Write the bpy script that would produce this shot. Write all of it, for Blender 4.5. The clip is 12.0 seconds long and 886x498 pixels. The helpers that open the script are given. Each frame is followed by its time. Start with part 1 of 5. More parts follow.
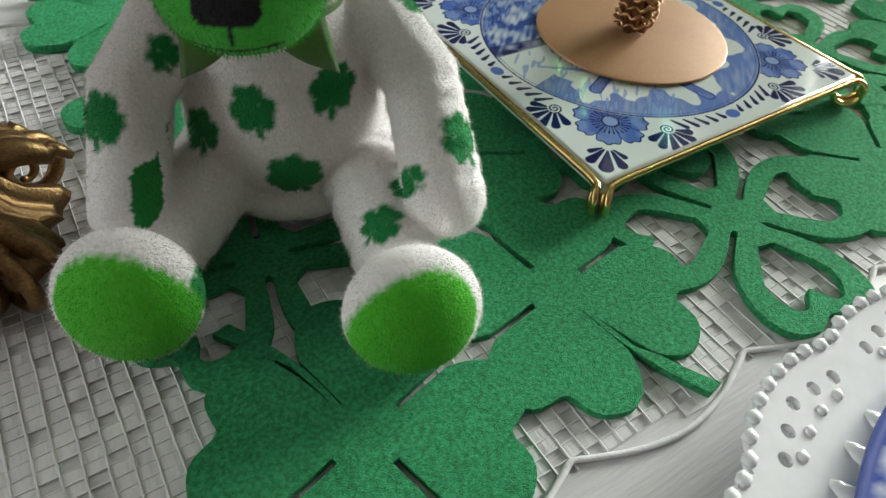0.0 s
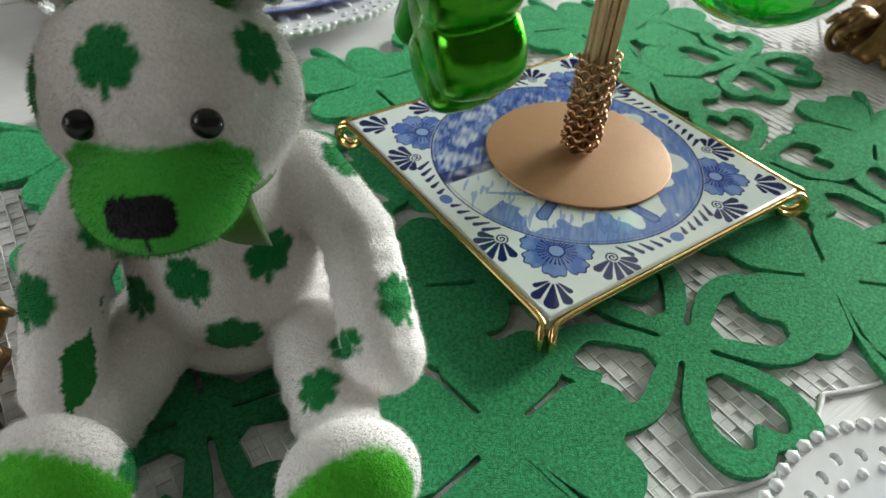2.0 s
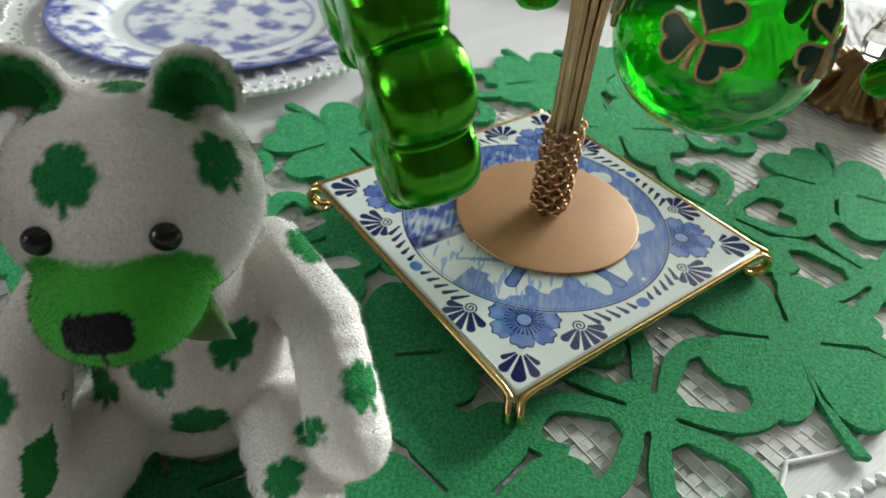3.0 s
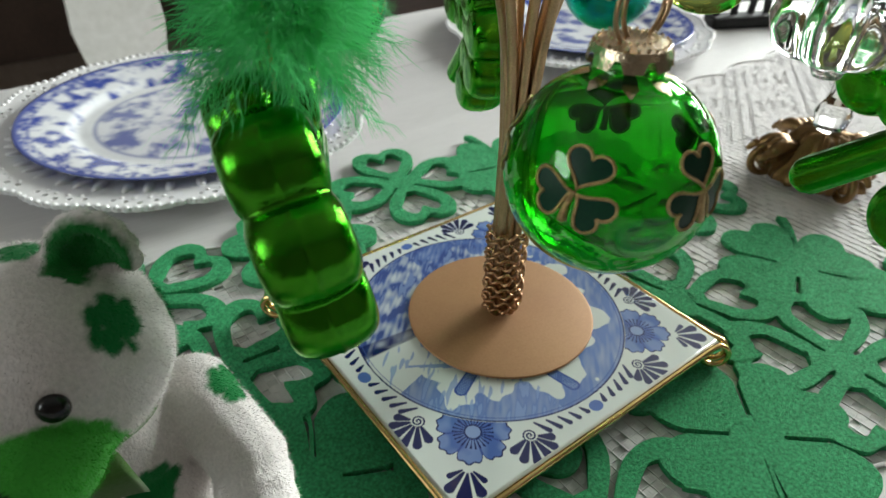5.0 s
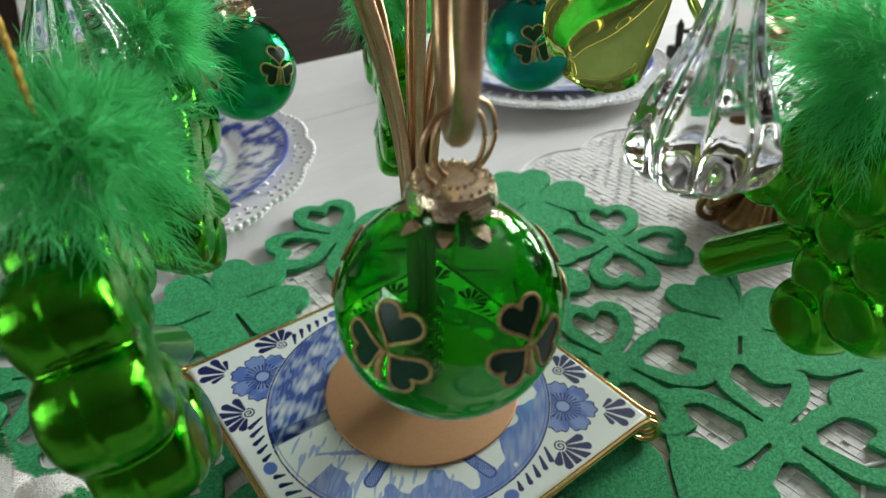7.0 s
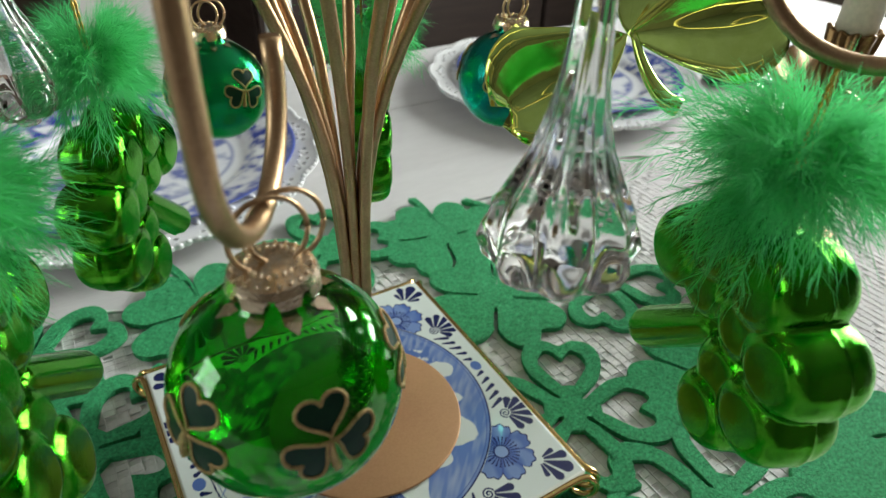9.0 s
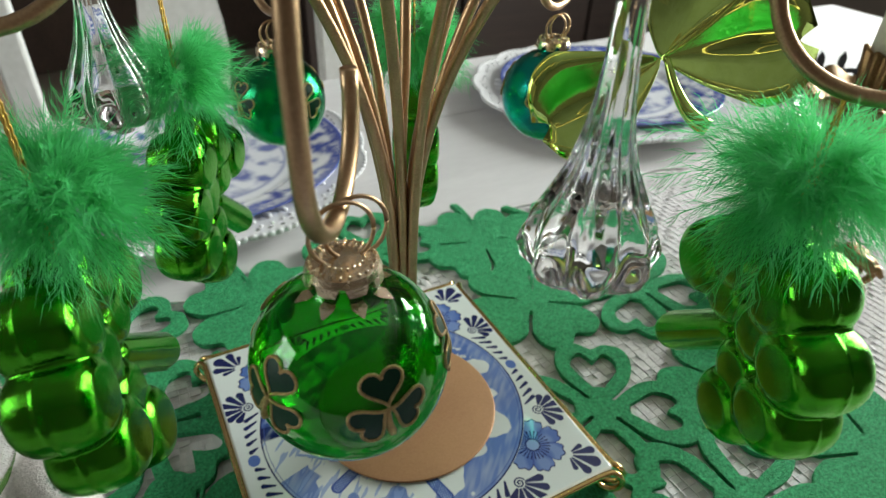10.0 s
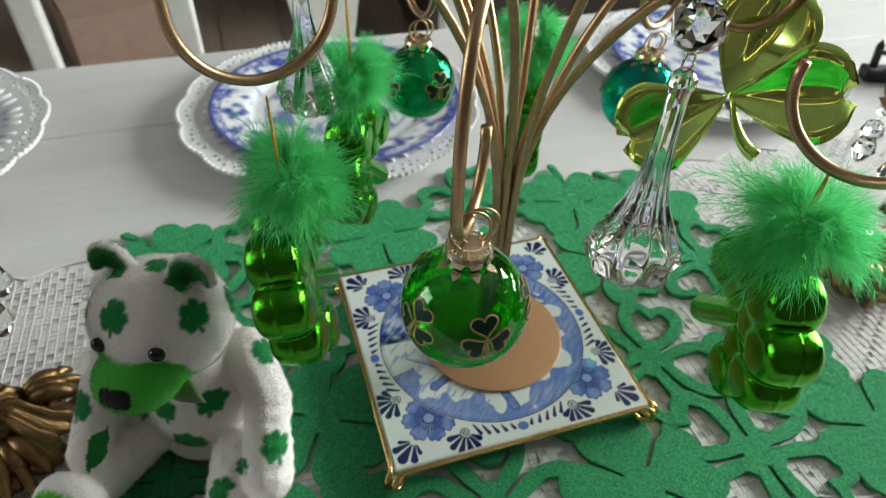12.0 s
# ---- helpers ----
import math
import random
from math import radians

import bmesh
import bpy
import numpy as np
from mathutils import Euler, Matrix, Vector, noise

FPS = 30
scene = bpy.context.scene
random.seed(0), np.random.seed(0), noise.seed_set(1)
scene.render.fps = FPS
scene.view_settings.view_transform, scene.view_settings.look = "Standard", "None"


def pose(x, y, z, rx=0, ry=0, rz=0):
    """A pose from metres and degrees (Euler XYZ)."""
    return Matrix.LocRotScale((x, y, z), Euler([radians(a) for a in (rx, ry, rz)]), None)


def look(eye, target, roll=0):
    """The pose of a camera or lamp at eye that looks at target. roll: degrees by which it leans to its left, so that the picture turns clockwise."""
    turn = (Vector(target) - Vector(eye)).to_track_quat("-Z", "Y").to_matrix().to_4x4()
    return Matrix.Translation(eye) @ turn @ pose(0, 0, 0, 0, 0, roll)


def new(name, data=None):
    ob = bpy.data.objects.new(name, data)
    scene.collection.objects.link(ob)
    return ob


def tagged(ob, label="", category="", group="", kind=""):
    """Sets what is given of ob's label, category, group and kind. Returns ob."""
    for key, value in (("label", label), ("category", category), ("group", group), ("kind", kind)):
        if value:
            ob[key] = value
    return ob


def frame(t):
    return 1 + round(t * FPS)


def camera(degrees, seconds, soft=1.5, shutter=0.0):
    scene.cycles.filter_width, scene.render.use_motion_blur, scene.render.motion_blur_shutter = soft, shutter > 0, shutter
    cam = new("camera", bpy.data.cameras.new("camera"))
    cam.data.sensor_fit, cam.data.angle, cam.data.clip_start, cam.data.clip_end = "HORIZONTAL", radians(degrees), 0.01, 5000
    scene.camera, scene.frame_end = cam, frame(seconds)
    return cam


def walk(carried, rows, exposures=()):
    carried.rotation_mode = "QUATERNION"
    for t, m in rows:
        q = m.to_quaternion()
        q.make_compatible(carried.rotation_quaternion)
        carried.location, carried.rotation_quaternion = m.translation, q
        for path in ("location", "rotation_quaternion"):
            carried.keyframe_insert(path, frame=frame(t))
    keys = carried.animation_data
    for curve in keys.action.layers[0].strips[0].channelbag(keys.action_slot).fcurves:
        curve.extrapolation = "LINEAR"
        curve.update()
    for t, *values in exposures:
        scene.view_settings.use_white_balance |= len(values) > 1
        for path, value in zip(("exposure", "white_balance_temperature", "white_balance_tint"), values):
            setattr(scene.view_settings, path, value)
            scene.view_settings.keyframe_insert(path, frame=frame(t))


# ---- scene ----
cam = camera(69.2, 12.0, soft=1.15)
PATH = [
    (0, (-0.223, -0.185, 0.938), (0.571, 0.908, -0.537), 5.3),
    (0.5, (-0.218, -0.181, 0.947), (0.584, 0.93, -0.509), 4.4),
    (1, (-0.215, -0.178, 0.953), (0.605, 0.958, -0.474), 4.2),
    (1.5, (-0.208, -0.175, 0.956), (0.65, 0.974, -0.438), 4.6),
    (2, (-0.199, -0.174, 0.962), (0.68, 1.0, -0.398), 4.1),
    (2.5, (-0.193, -0.171, 0.966), (0.722, 1.014, -0.361), 4.3),
    (3, (-0.188, -0.168, 0.979), (0.751, 1.017, -0.331), 4.6),
    (3.5, (-0.18, -0.167, 0.988), (0.766, 1.05, -0.286), 3.8),
    (3.7, (-0.176, -0.166, 0.992), (0.766, 1.051, -0.286), 3.7),
    (5.3, (-0.155, -0.171, 0.997), (0.849, 1.123, -0.15), 0.9),
    (5.5, (-0.151, -0.17, 1.0), (0.858, 1.124, -0.143), 0.8),
    (6, (-0.141, -0.171, 1.006), (0.878, 1.125, -0.127), 0.5),
    (6.5, (-0.129, -0.171, 1.009), (0.893, 1.118, -0.13), 0.7),
    (7, (-0.116, -0.172, 1.011), (0.903, 1.126, -0.119), 0.5),
    (7.2, (-0.11, -0.172, 1.011), (0.902, 1.123, -0.129), 0.6),
    (8.8, (-0.075, -0.184, 1.028), (0.805, 1.175, -0.147), 2.6),
    (9, (-0.074, -0.186, 1.026), (0.814, 1.188, -0.125), 2.4),
    (9.5, (-0.072, -0.193, 1.029), (0.746, 1.215, -0.133), 0.5),
    (10, (-0.085, -0.2, 1.037), (0.708, 1.239, -0.103), 1.8),
    (10.5, (-0.091, -0.213, 1.047), (0.587, 1.268, -0.114), 1.5),
    (11, (-0.1, -0.226, 1.059), (0.477, 1.259, -0.151), 1.6),
    (11.5, (-0.103, -0.236, 1.084), (0.399, 1.197, -0.218), 1.0),
    (12, (-0.112, -0.245, 1.102), (0.372, 1.163, -0.233), 2.2),
]
walk(cam, [(t, look(eye, target, roll)) for t, eye, target, roll in PATH], [(0.0, 0.24), (3.5, 0.18), (6.0, -0.02), (12.0, -0.03)])

# ---- light and exposure ----
cam.data.dof.use_dof = True
cam.data.dof.focus_distance = 0.20
cam.data.dof.aperture_fstop = 19.0

world = bpy.data.worlds.new("world")
scene.world = world
world.use_nodes = True
wn = world.node_tree
sky = wn.nodes.new("ShaderNodeTexSky")
sky.sky_type, sky.sun_disc = "NISHITA", False
sky.sun_elevation, sky.sun_rotation = radians(35), radians(80)
wn.nodes["Background"].inputs[1].default_value = 0.12
wn.links.new(sky.outputs[0], wn.nodes["Background"].inputs[0])


def area(name, place, target, w, h, watts, colour):
    lamp = bpy.data.lights.new(name, "AREA")
    lamp.shape, lamp.size, lamp.size_y, lamp.energy, lamp.color = "RECTANGLE", w, h, watts, colour
    ob = new(name, lamp)
    ob.matrix_world = look(place, target)
    return ob


# daylight standing in the two window openings
area("window_daylight", (2.56, 0.25, 1.55), (0.0, 0.25, 1.45), 1.38, 1.18, 176, (0.93, 1.0, 0.95))
area("window_daylight", (-2.56, 0.6, 1.65), (0.0, 0.6, 1.55), 1.28, 1.08, 32, (0.93, 1.0, 0.95))


# ---- materials ----
def material(name, colour, rough=0.6, metal=0.0, second=None, grain=40.0, mix=0.5, bump=0.0, bump_scale=None,
             coat=0.0, sheen=0.0, stretch=(1, 1, 1), transmission=0.0, rough_vary=0.1, ior=1.45, fine=None, spec=0.5, vary=0.0, swirl=0.0):
    """A surface with colour that varies at two scales, roughness that varies, and fine relief."""
    m = bpy.data.materials.new(name)
    m.use_nodes = True
    n, l = m.node_tree.nodes, m.node_tree.links
    p = n["Principled BSDF"]
    p.inputs["Metallic"].default_value = metal
    p.inputs["IOR"].default_value = ior
    p.inputs["Specular IOR Level"].default_value = spec
    p.inputs["Coat Weight"].default_value = coat
    p.inputs["Sheen Weight"].default_value = sheen
    p.inputs["Transmission Weight"].default_value = transmission
    tc = n.new("ShaderNodeTexCoord")
    mp = n.new("ShaderNodeMapping")
    mp.inputs["Scale"].default_value = stretch
    l.new(tc.outputs["Object"], mp.inputs[0])
    big = n.new("ShaderNodeTexNoise")
    big.inputs["Scale"].default_value = grain
    big.inputs["Detail"].default_value = 5
    l.new(mp.outputs[0], big.inputs["Vector"])
    small = n.new("ShaderNodeTexNoise")
    small.inputs["Scale"].default_value = fine or grain * 12
    small.inputs["Detail"].default_value = 3
    l.new(mp.outputs[0], small.inputs["Vector"])
    small.inputs["Distortion"].default_value = swirl
    both = n.new("ShaderNodeMath")
    both.operation = "MULTIPLY_ADD"
    both.inputs[1].default_value = 0.5
    l.new(small.outputs[0], both.inputs[0])
    half = n.new("ShaderNodeMath")
    half.operation = "MULTIPLY"
    half.inputs[1].default_value = 0.5
    l.new(big.outputs[0], half.inputs[0])
    l.new(half.outputs[0], both.inputs[2])
    ramp = n.new("ShaderNodeMapRange")
    ramp.inputs[1].default_value, ramp.inputs[2].default_value = 0.5 - 0.5 * mix * 0.5, 0.5 + 0.5 * mix * 0.5
    l.new(both.outputs[0], ramp.inputs[0])
    mixer = n.new("ShaderNodeMix")
    mixer.data_type = "RGBA"
    mixer.inputs[6].default_value = (*colour, 1)
    mixer.inputs[7].default_value = (*(second or [c * 0.82 for c in colour]), 1)
    l.new(ramp.outputs[0], mixer.inputs[0])
    out = mixer.outputs[2]
    if vary:
        info = n.new("ShaderNodeObjectInfo")
        hsv = n.new("ShaderNodeHueSaturation")
        mr = n.new("ShaderNodeMapRange")
        mr.inputs[3].default_value, mr.inputs[4].default_value = 1 - vary, 1 + vary
        l.new(info.outputs["Random"], mr.inputs[0])
        l.new(mr.outputs[0], hsv.inputs["Value"])
        l.new(out, hsv.inputs["Color"])
        out = hsv.outputs[0]
    l.new(out, p.inputs["Base Color"])
    rr = n.new("ShaderNodeMapRange")
    rr.inputs[3].default_value, rr.inputs[4].default_value = max(0.0, rough - rough_vary), min(1.0, rough + rough_vary)
    l.new(big.outputs[0], rr.inputs[0])
    l.new(rr.outputs[0], p.inputs["Roughness"])
    if bump:
        b = n.new("ShaderNodeBump")
        b.inputs["Strength"].default_value = 1.0
        b.inputs["Distance"].default_value = bump
        if bump_scale:
            t = n.new("ShaderNodeTexNoise")
            t.inputs["Scale"].default_value = bump_scale
            t.inputs["Detail"].default_value = 4
            t.inputs["Distortion"].default_value = swirl
            l.new(mp.outputs[0], t.inputs["Vector"])
            l.new(t.outputs[0], b.inputs["Height"])
        else:
            l.new(both.outputs[0], b.inputs["Height"])
        l.new(b.outputs[0], p.inputs["Normal"])
    return m


def glass(name, colour, rough=0.0, mirror=0.0, sheen_colour=(1, 1, 1)):
    """Clear or tinted glass; mirror: the share of a silvered lining that gleams behind the tint."""
    m = bpy.data.materials.new(name)
    m.use_nodes = True
    n, l = m.node_tree.nodes, m.node_tree.links
    p = n["Principled BSDF"]
    p.inputs["Base Color"].default_value = (*colour, 1)
    p.inputs["Transmission Weight"].default_value = 1.0
    p.inputs["Roughness"].default_value = rough
    p.inputs["IOR"].default_value = 1.48
    if mirror:
        g = n.new("ShaderNodeBsdfPrincipled")
        g.inputs["Base Color"].default_value = (*sheen_colour, 1)
        g.inputs["Metallic"].default_value = 1.0
        g.inputs["Roughness"].default_value = 0.004
        t = n.new("ShaderNodeTexNoise")
        t.inputs["Scale"].default_value = 120
        b = n.new("ShaderNodeBump")
        b.inputs["Distance"].default_value = 0.00006
        l.new(t.outputs[0], b.inputs["Height"])
        l.new(b.outputs[0], g.inputs["Normal"])
        l.new(b.outputs[0], p.inputs["Normal"])
        mx = n.new("ShaderNodeMixShader")
        mx.inputs[0].default_value = mirror
        l.new(p.outputs[0], mx.inputs[1])
        l.new(g.outputs[0], mx.inputs[2])
        l.new(mx.outputs[0], n["Material Output"].inputs[0])
    return m


M_TABLE = material("white_painted_wood", (0.67, 0.65, 0.65), 0.45, second=(0.58, 0.56, 0.56), grain=3, stretch=(1, 14, 1), mix=0.6, bump=0.0006, fine=60)
M_FELT = material("green_felt", (0.003, 0.21, 0.060), 0.95, second=(0.060, 0.66, 0.25), grain=700, fine=1500, mix=0.40, bump=0.0040, bump_scale=850, sheen=0.32, swirl=3.0)
M_FELT.node_tree.nodes["Principled BSDF"].inputs["Sheen Tint"].default_value = (0.25, 1.0, 0.5, 1)
M_LACE = material("white_cotton_lace", (0.78, 0.75, 0.75), 0.9, second=(0.68, 0.65, 0.66), grain=120, fine=420, bump=0.0004, mix=0.6, stretch=(3.0, 0.5, 1))
M_BRASS = material("polished_brass", (0.83, 0.60, 0.27), 0.18, 1.0, second=(0.70, 0.46, 0.18), grain=60, bump=0.0001)
M_WIRE = material("bronze_wire", (0.52, 0.35, 0.20), 0.38, 1.0, second=(0.40, 0.25, 0.14), grain=120, bump=0.0001)
M_COIL = material("worn_gilt_wire", (0.58, 0.36, 0.20), 0.3, 1.0, second=(0.35, 0.18, 0.09), grain=160, bump=0.0002)
M_DISC = material("tan_lacquered_metal", (0.47, 0.26, 0.13), 0.5, 0.25, second=(0.42, 0.22, 0.11), grain=30, fine=900, bump=0.00008)
M_GILT = material("aged_gilt_metal", (0.38, 0.23, 0.10), 0.36, 0.85, second=(0.12, 0.065, 0.025), grain=90, mix=0.8, bump=0.0004)
M_CAP = material("silvery_gold_cap", (0.78, 0.66, 0.50), 0.25, 1.0, second=(0.6, 0.48, 0.33), grain=200, bump=0.0002, bump_scale=900)
M_GLITTER = material("gold_glitter", (0.75, 0.53, 0.25), 0.35, 0.7, second=(0.22, 0.13, 0.05), grain=700, fine=2500, mix=0.9, bump=0.0008)
M_ENAMEL = material("dark_green_enamel", (0.006, 0.05, 0.022), 0.4, second=(0.004, 0.035, 0.02), grain=100, spec=0.25)
M_GREEN = glass("green_glass", (0.10, 0.66, 0.08))
M_TEAL = glass("teal_glass", (0.02, 0.42, 0.36), mirror=0.15, sheen_colour=(0.02, 0.45, 0.35))
M_SEA = glass("sea_green_glass", (0.03, 0.50, 0.22), mirror=0.12, sheen_colour=(0.03, 0.45, 0.2))
M_CLEAR = glass("clear_glass", (0.97, 0.98, 0.97))
M_SHAM = glass("green_lined_glass", (0.006, 0.20, 0.004), mirror=0.20, sheen_colour=(0.17, 0.80, 0.04))
M_LIME = material("lime_mirror_metal", (0.66, 0.88, 0.26), 0.06, 1.0, second=(0.56, 0.76, 0.18), grain=20, rough_vary=0.04)
M_FEATHER = material("green_feather", (0.07, 0.55, 0.16), 0.8, second=(0.15, 0.72, 0.28), grain=60, mix=0.9)
fe = M_FEATHER.node_tree
tr = fe.nodes.new("ShaderNodeBsdfTranslucent")
tr.inputs[0].default_value = (0.16, 0.80, 0.30, 1)
fm = fe.nodes.new("ShaderNodeMixShader")
fm.inputs[0].default_value = 0.45
fe.links.new(fe.nodes["Principled BSDF"].outputs[0], fm.inputs[1])
fe.links.new(tr.outputs[0], fm.inputs[2])
fe.links.new(fm.outputs[0], fe.nodes["Material Output"].inputs[0])
M_CHINA = material("white_china", (0.80, 0.79, 0.80), 0.14, second=(0.74, 0.73, 0.74), grain=15, coat=0.3, rough_vary=0.04)
M_STRING = material("gold_cord", (0.65, 0.40, 0.08), 0.4, 0.6, grain=500)
M_FLOOR = material("greyed_wood_floor", (0.24, 0.185, 0.15), 0.5, second=(0.15, 0.115, 0.095), grain=4, stretch=(12, 1, 1), mix=0.9, bump=0.001, vary=0.2)
M_WALL = material("brown_wall_paint", (0.10, 0.065, 0.05), 0.8, second=(0.075, 0.05, 0.04), grain=6, bump=0.001)
M_CREAM = material("taupe_wall_paint", (0.16, 0.13, 0.11), 0.85, second=(0.14, 0.115, 0.095), grain=6, bump=0.001)
M_CEIL = material("greyish_ceiling_paint", (0.28, 0.27, 0.26), 0.9, grain=5, bump=0.001)
M_CHAIR = material("white_chair_paint", (0.76, 0.75, 0.73), 0.4, second=(0.66, 0.65, 0.62), grain=8, bump=0.0004)
M_DARK = material("dark_stained_wood", (0.035, 0.022, 0.018), 0.45, second=(0.02, 0.013, 0.011), grain=6, stretch=(1, 1, 10), bump=0.0006)
M_BOX = material("kraft_cardboard", (0.33, 0.22, 0.17), 0.8, second=(0.28, 0.18, 0.14), grain=20, bump=0.0004)
M_BEAD = material("black_bead", (0.008, 0.008, 0.009), 0.22, grain=80, rough_vary=0.05)
M_BLACK = material("black_card", (0.012, 0.012, 0.013), 0.6, grain=60)
M_WAX = material("ivory_wax", (0.78, 0.70, 0.55), 0.5, grain=30, bump=0.0003)


def attribute_material(name, rough=0.1, coat=0.5, bump=0.0, bump_scale=400, sheen=0.0, grain=0.0):
    """A surface painted by the mesh's own colour layer, with a little wear on top."""
    m = bpy.data.materials.new(name)
    m.use_nodes = True
    n, l = m.node_tree.nodes, m.node_tree.links
    p = n["Principled BSDF"]
    p.inputs["Roughness"].default_value = rough
    p.inputs["Coat Weight"].default_value = coat
    p.inputs["Sheen Weight"].default_value = sheen
    a = n.new("ShaderNodeAttribute")
    a.attribute_name = "paint"
    tc = n.new("ShaderNodeTexCoord")
    t = n.new("ShaderNodeTexNoise")
    t.inputs["Scale"].default_value = bump_scale
    t.inputs["Detail"].default_value = 4
    l.new(tc.outputs["Object"], t.inputs["Vector"])
    h = n.new("ShaderNodeHueSaturation")
    mr = n.new("ShaderNodeMapRange")
    mr.inputs[3].default_value, mr.inputs[4].default_value = 1 - grain, 1 + grain
    l.new(t.outputs[0], mr.inputs[0])
    l.new(mr.outputs[0], h.inputs["Value"])
    l.new(a.outputs["Color"], h.inputs["Color"])
    l.new(h.outputs[0], p.inputs["Base Color"])
    if bump:
        b = n.new("ShaderNodeBump")
        b.inputs["Distance"].default_value = bump
        l.new(t.outputs[0], b.inputs["Height"])
        l.new(b.outputs[0], p.inputs["Normal"])
    return m


M_TILE = attribute_material("delft_glaze", 0.12, 0.6, 0.00015, 60, grain=0.06)
M_WILLOW = attribute_material("blue_willow_glaze", 0.15, 0.5, 0.0, 120, grain=0.1)
M_PILE = attribute_material("plush_pile", 0.95, 0.0, 0.0, 900, grain=0.06)
pn = M_PILE.node_tree
pt = pn.nodes.new("ShaderNodeBsdfTranslucent")
pm = pn.nodes.new("ShaderNodeMixShader")
pm.inputs[0].default_value = 0.5
pn.links.new(pn.nodes["Principled BSDF"].inputs["Base Color"].links[0].from_socket, pt.inputs[0])
pn.links.new(pn.nodes["Principled BSDF"].outputs[0], pm.inputs[1])
pn.links.new(pt.outputs[0], pm.inputs[2])
pn.links.new(pm.outputs[0], pn.nodes["Material Output"].inputs[0])
M_PLUSH = attribute_material("short_plush", 0.95, 0.0, 0.0005, 1000, sheen=0.10, grain=0.22)


# ---- mesh helpers ----
def thing(name, label, category, place=(0, 0, 0), turn=0.0, group="", kind=""):
    ob = new(name)
    ob.matrix_world = pose(*place, 0, 0, turn)
    return tagged(ob, label, category, group, kind)


def part(name, bm, mat, parent=None, label="", smooth=True):
    me = bpy.data.meshes.new(name)
    bm.to_mesh(me)
    bm.free()
    for m in mat if isinstance(mat, (list, tuple)) else [mat]:
        me.materials.append(m)
    if smooth:
        me.shade_smooth()
    ob = new(name, me)
    if parent:
        ob.parent = parent
    if label:
        ob["label"] = label
    return ob


def auto_smooth(ob, angle=35):
    """Sharp edges where the faces meet at more than the angle."""
    bm = bmesh.new()
    bm.from_mesh(ob.data)
    for e in bm.edges:
        e.smooth = not (len(e.link_faces) == 2 and e.calc_face_angle(0) > radians(angle))
    bm.to_mesh(ob.data)
    bm.free()
    return ob


def box(bm, x0, y0, z0, x1, y1, z1, bevel=0.0):
    g = bmesh.ops.create_cube(bm, size=1)
    bmesh.ops.scale(bm, vec=(x1 - x0, y1 - y0, z1 - z0), verts=g["verts"])
    bmesh.ops.translate(bm, vec=((x0 + x1) / 2, (y0 + y1) / 2, (z0 + z1) / 2), verts=g["verts"])
    if bevel:
        es = list({e for v in g["verts"] for e in v.link_edges})
        bmesh.ops.bevel(bm, geom=es, offset=bevel, segments=2, affect="EDGES", profile=0.5)
    return bm


def boxed(x0, y0, z0, x1, y1, z1, bevel=0.0):
    return box(bmesh.new(), x0, y0, z0, x1, y1, z1, bevel)


def tube(bm, pts, radius, sides=8, caps=True):
    """A round rod along the points; radius a number or one for each point."""
    pts = [Vector(p) for p in pts]
    rad = radius if isinstance(radius, (list, tuple)) else [radius] * len(pts)
    rings, nrm = [], None
    for i, p in enumerate(pts):
        d = (pts[min(i + 1, len(pts) - 1)] - pts[max(i - 1, 0)]).normalized()
        if nrm is None:
            nrm = d.orthogonal().normalized()
        nrm = (nrm - d * nrm.dot(d)).normalized()
        b = d.cross(nrm)
        rings.append([bm.verts.new(p + rad[i] * (nrm * math.cos(a) + b * math.sin(a))) for a in [2 * math.pi * k / sides for k in range(sides)]])
    for r, s in zip(rings, rings[1:]):
        for k in range(sides):
            bm.faces.new((r[k], r[(k + 1) % sides], s[(k + 1) % sides], s[k]))
    if caps:
        bm.faces.new(rings[0][::-1])
        bm.faces.new(rings[-1])
    return bm


def rod(pts, radius, sides=8):
    return tube(bmesh.new(), pts, radius, sides)


def lathe(bm, profile, seg=48, wave=None):
    """A turned body from (radius, height) pairs; wave(angle, radius, height) may give the radius and height a swing."""
    rings = []
    for r, z in profile:
        if r < 1e-6:
            rings.append([bm.verts.new((0, 0, z))])
            continue
        ring = []
        for k in range(seg):
            a = 2 * math.pi * k / seg
            rr, zz = wave(a, r, z) if wave else (r, z)
            ring.append(bm.verts.new((rr * math.cos(a), rr * math.sin(a), zz)))
        rings.append(ring)
    for r, s in zip(rings, rings[1:]):
        for k in range(seg):
            j = (k + 1) % seg
            if len(r) == 1 and len(s) > 1:
                bm.faces.new((r[0], s[j], s[k]))
            elif len(s) == 1 and len(r) > 1:
                bm.faces.new((r[k], r[j], s[0]))
            elif len(r) > 1:
                bm.faces.new((r[k], r[j], s[j], s[k]))
    return bm


def turned(profile, seg=48, wave=None):
    return lathe(bmesh.new(), profile, seg, wave)


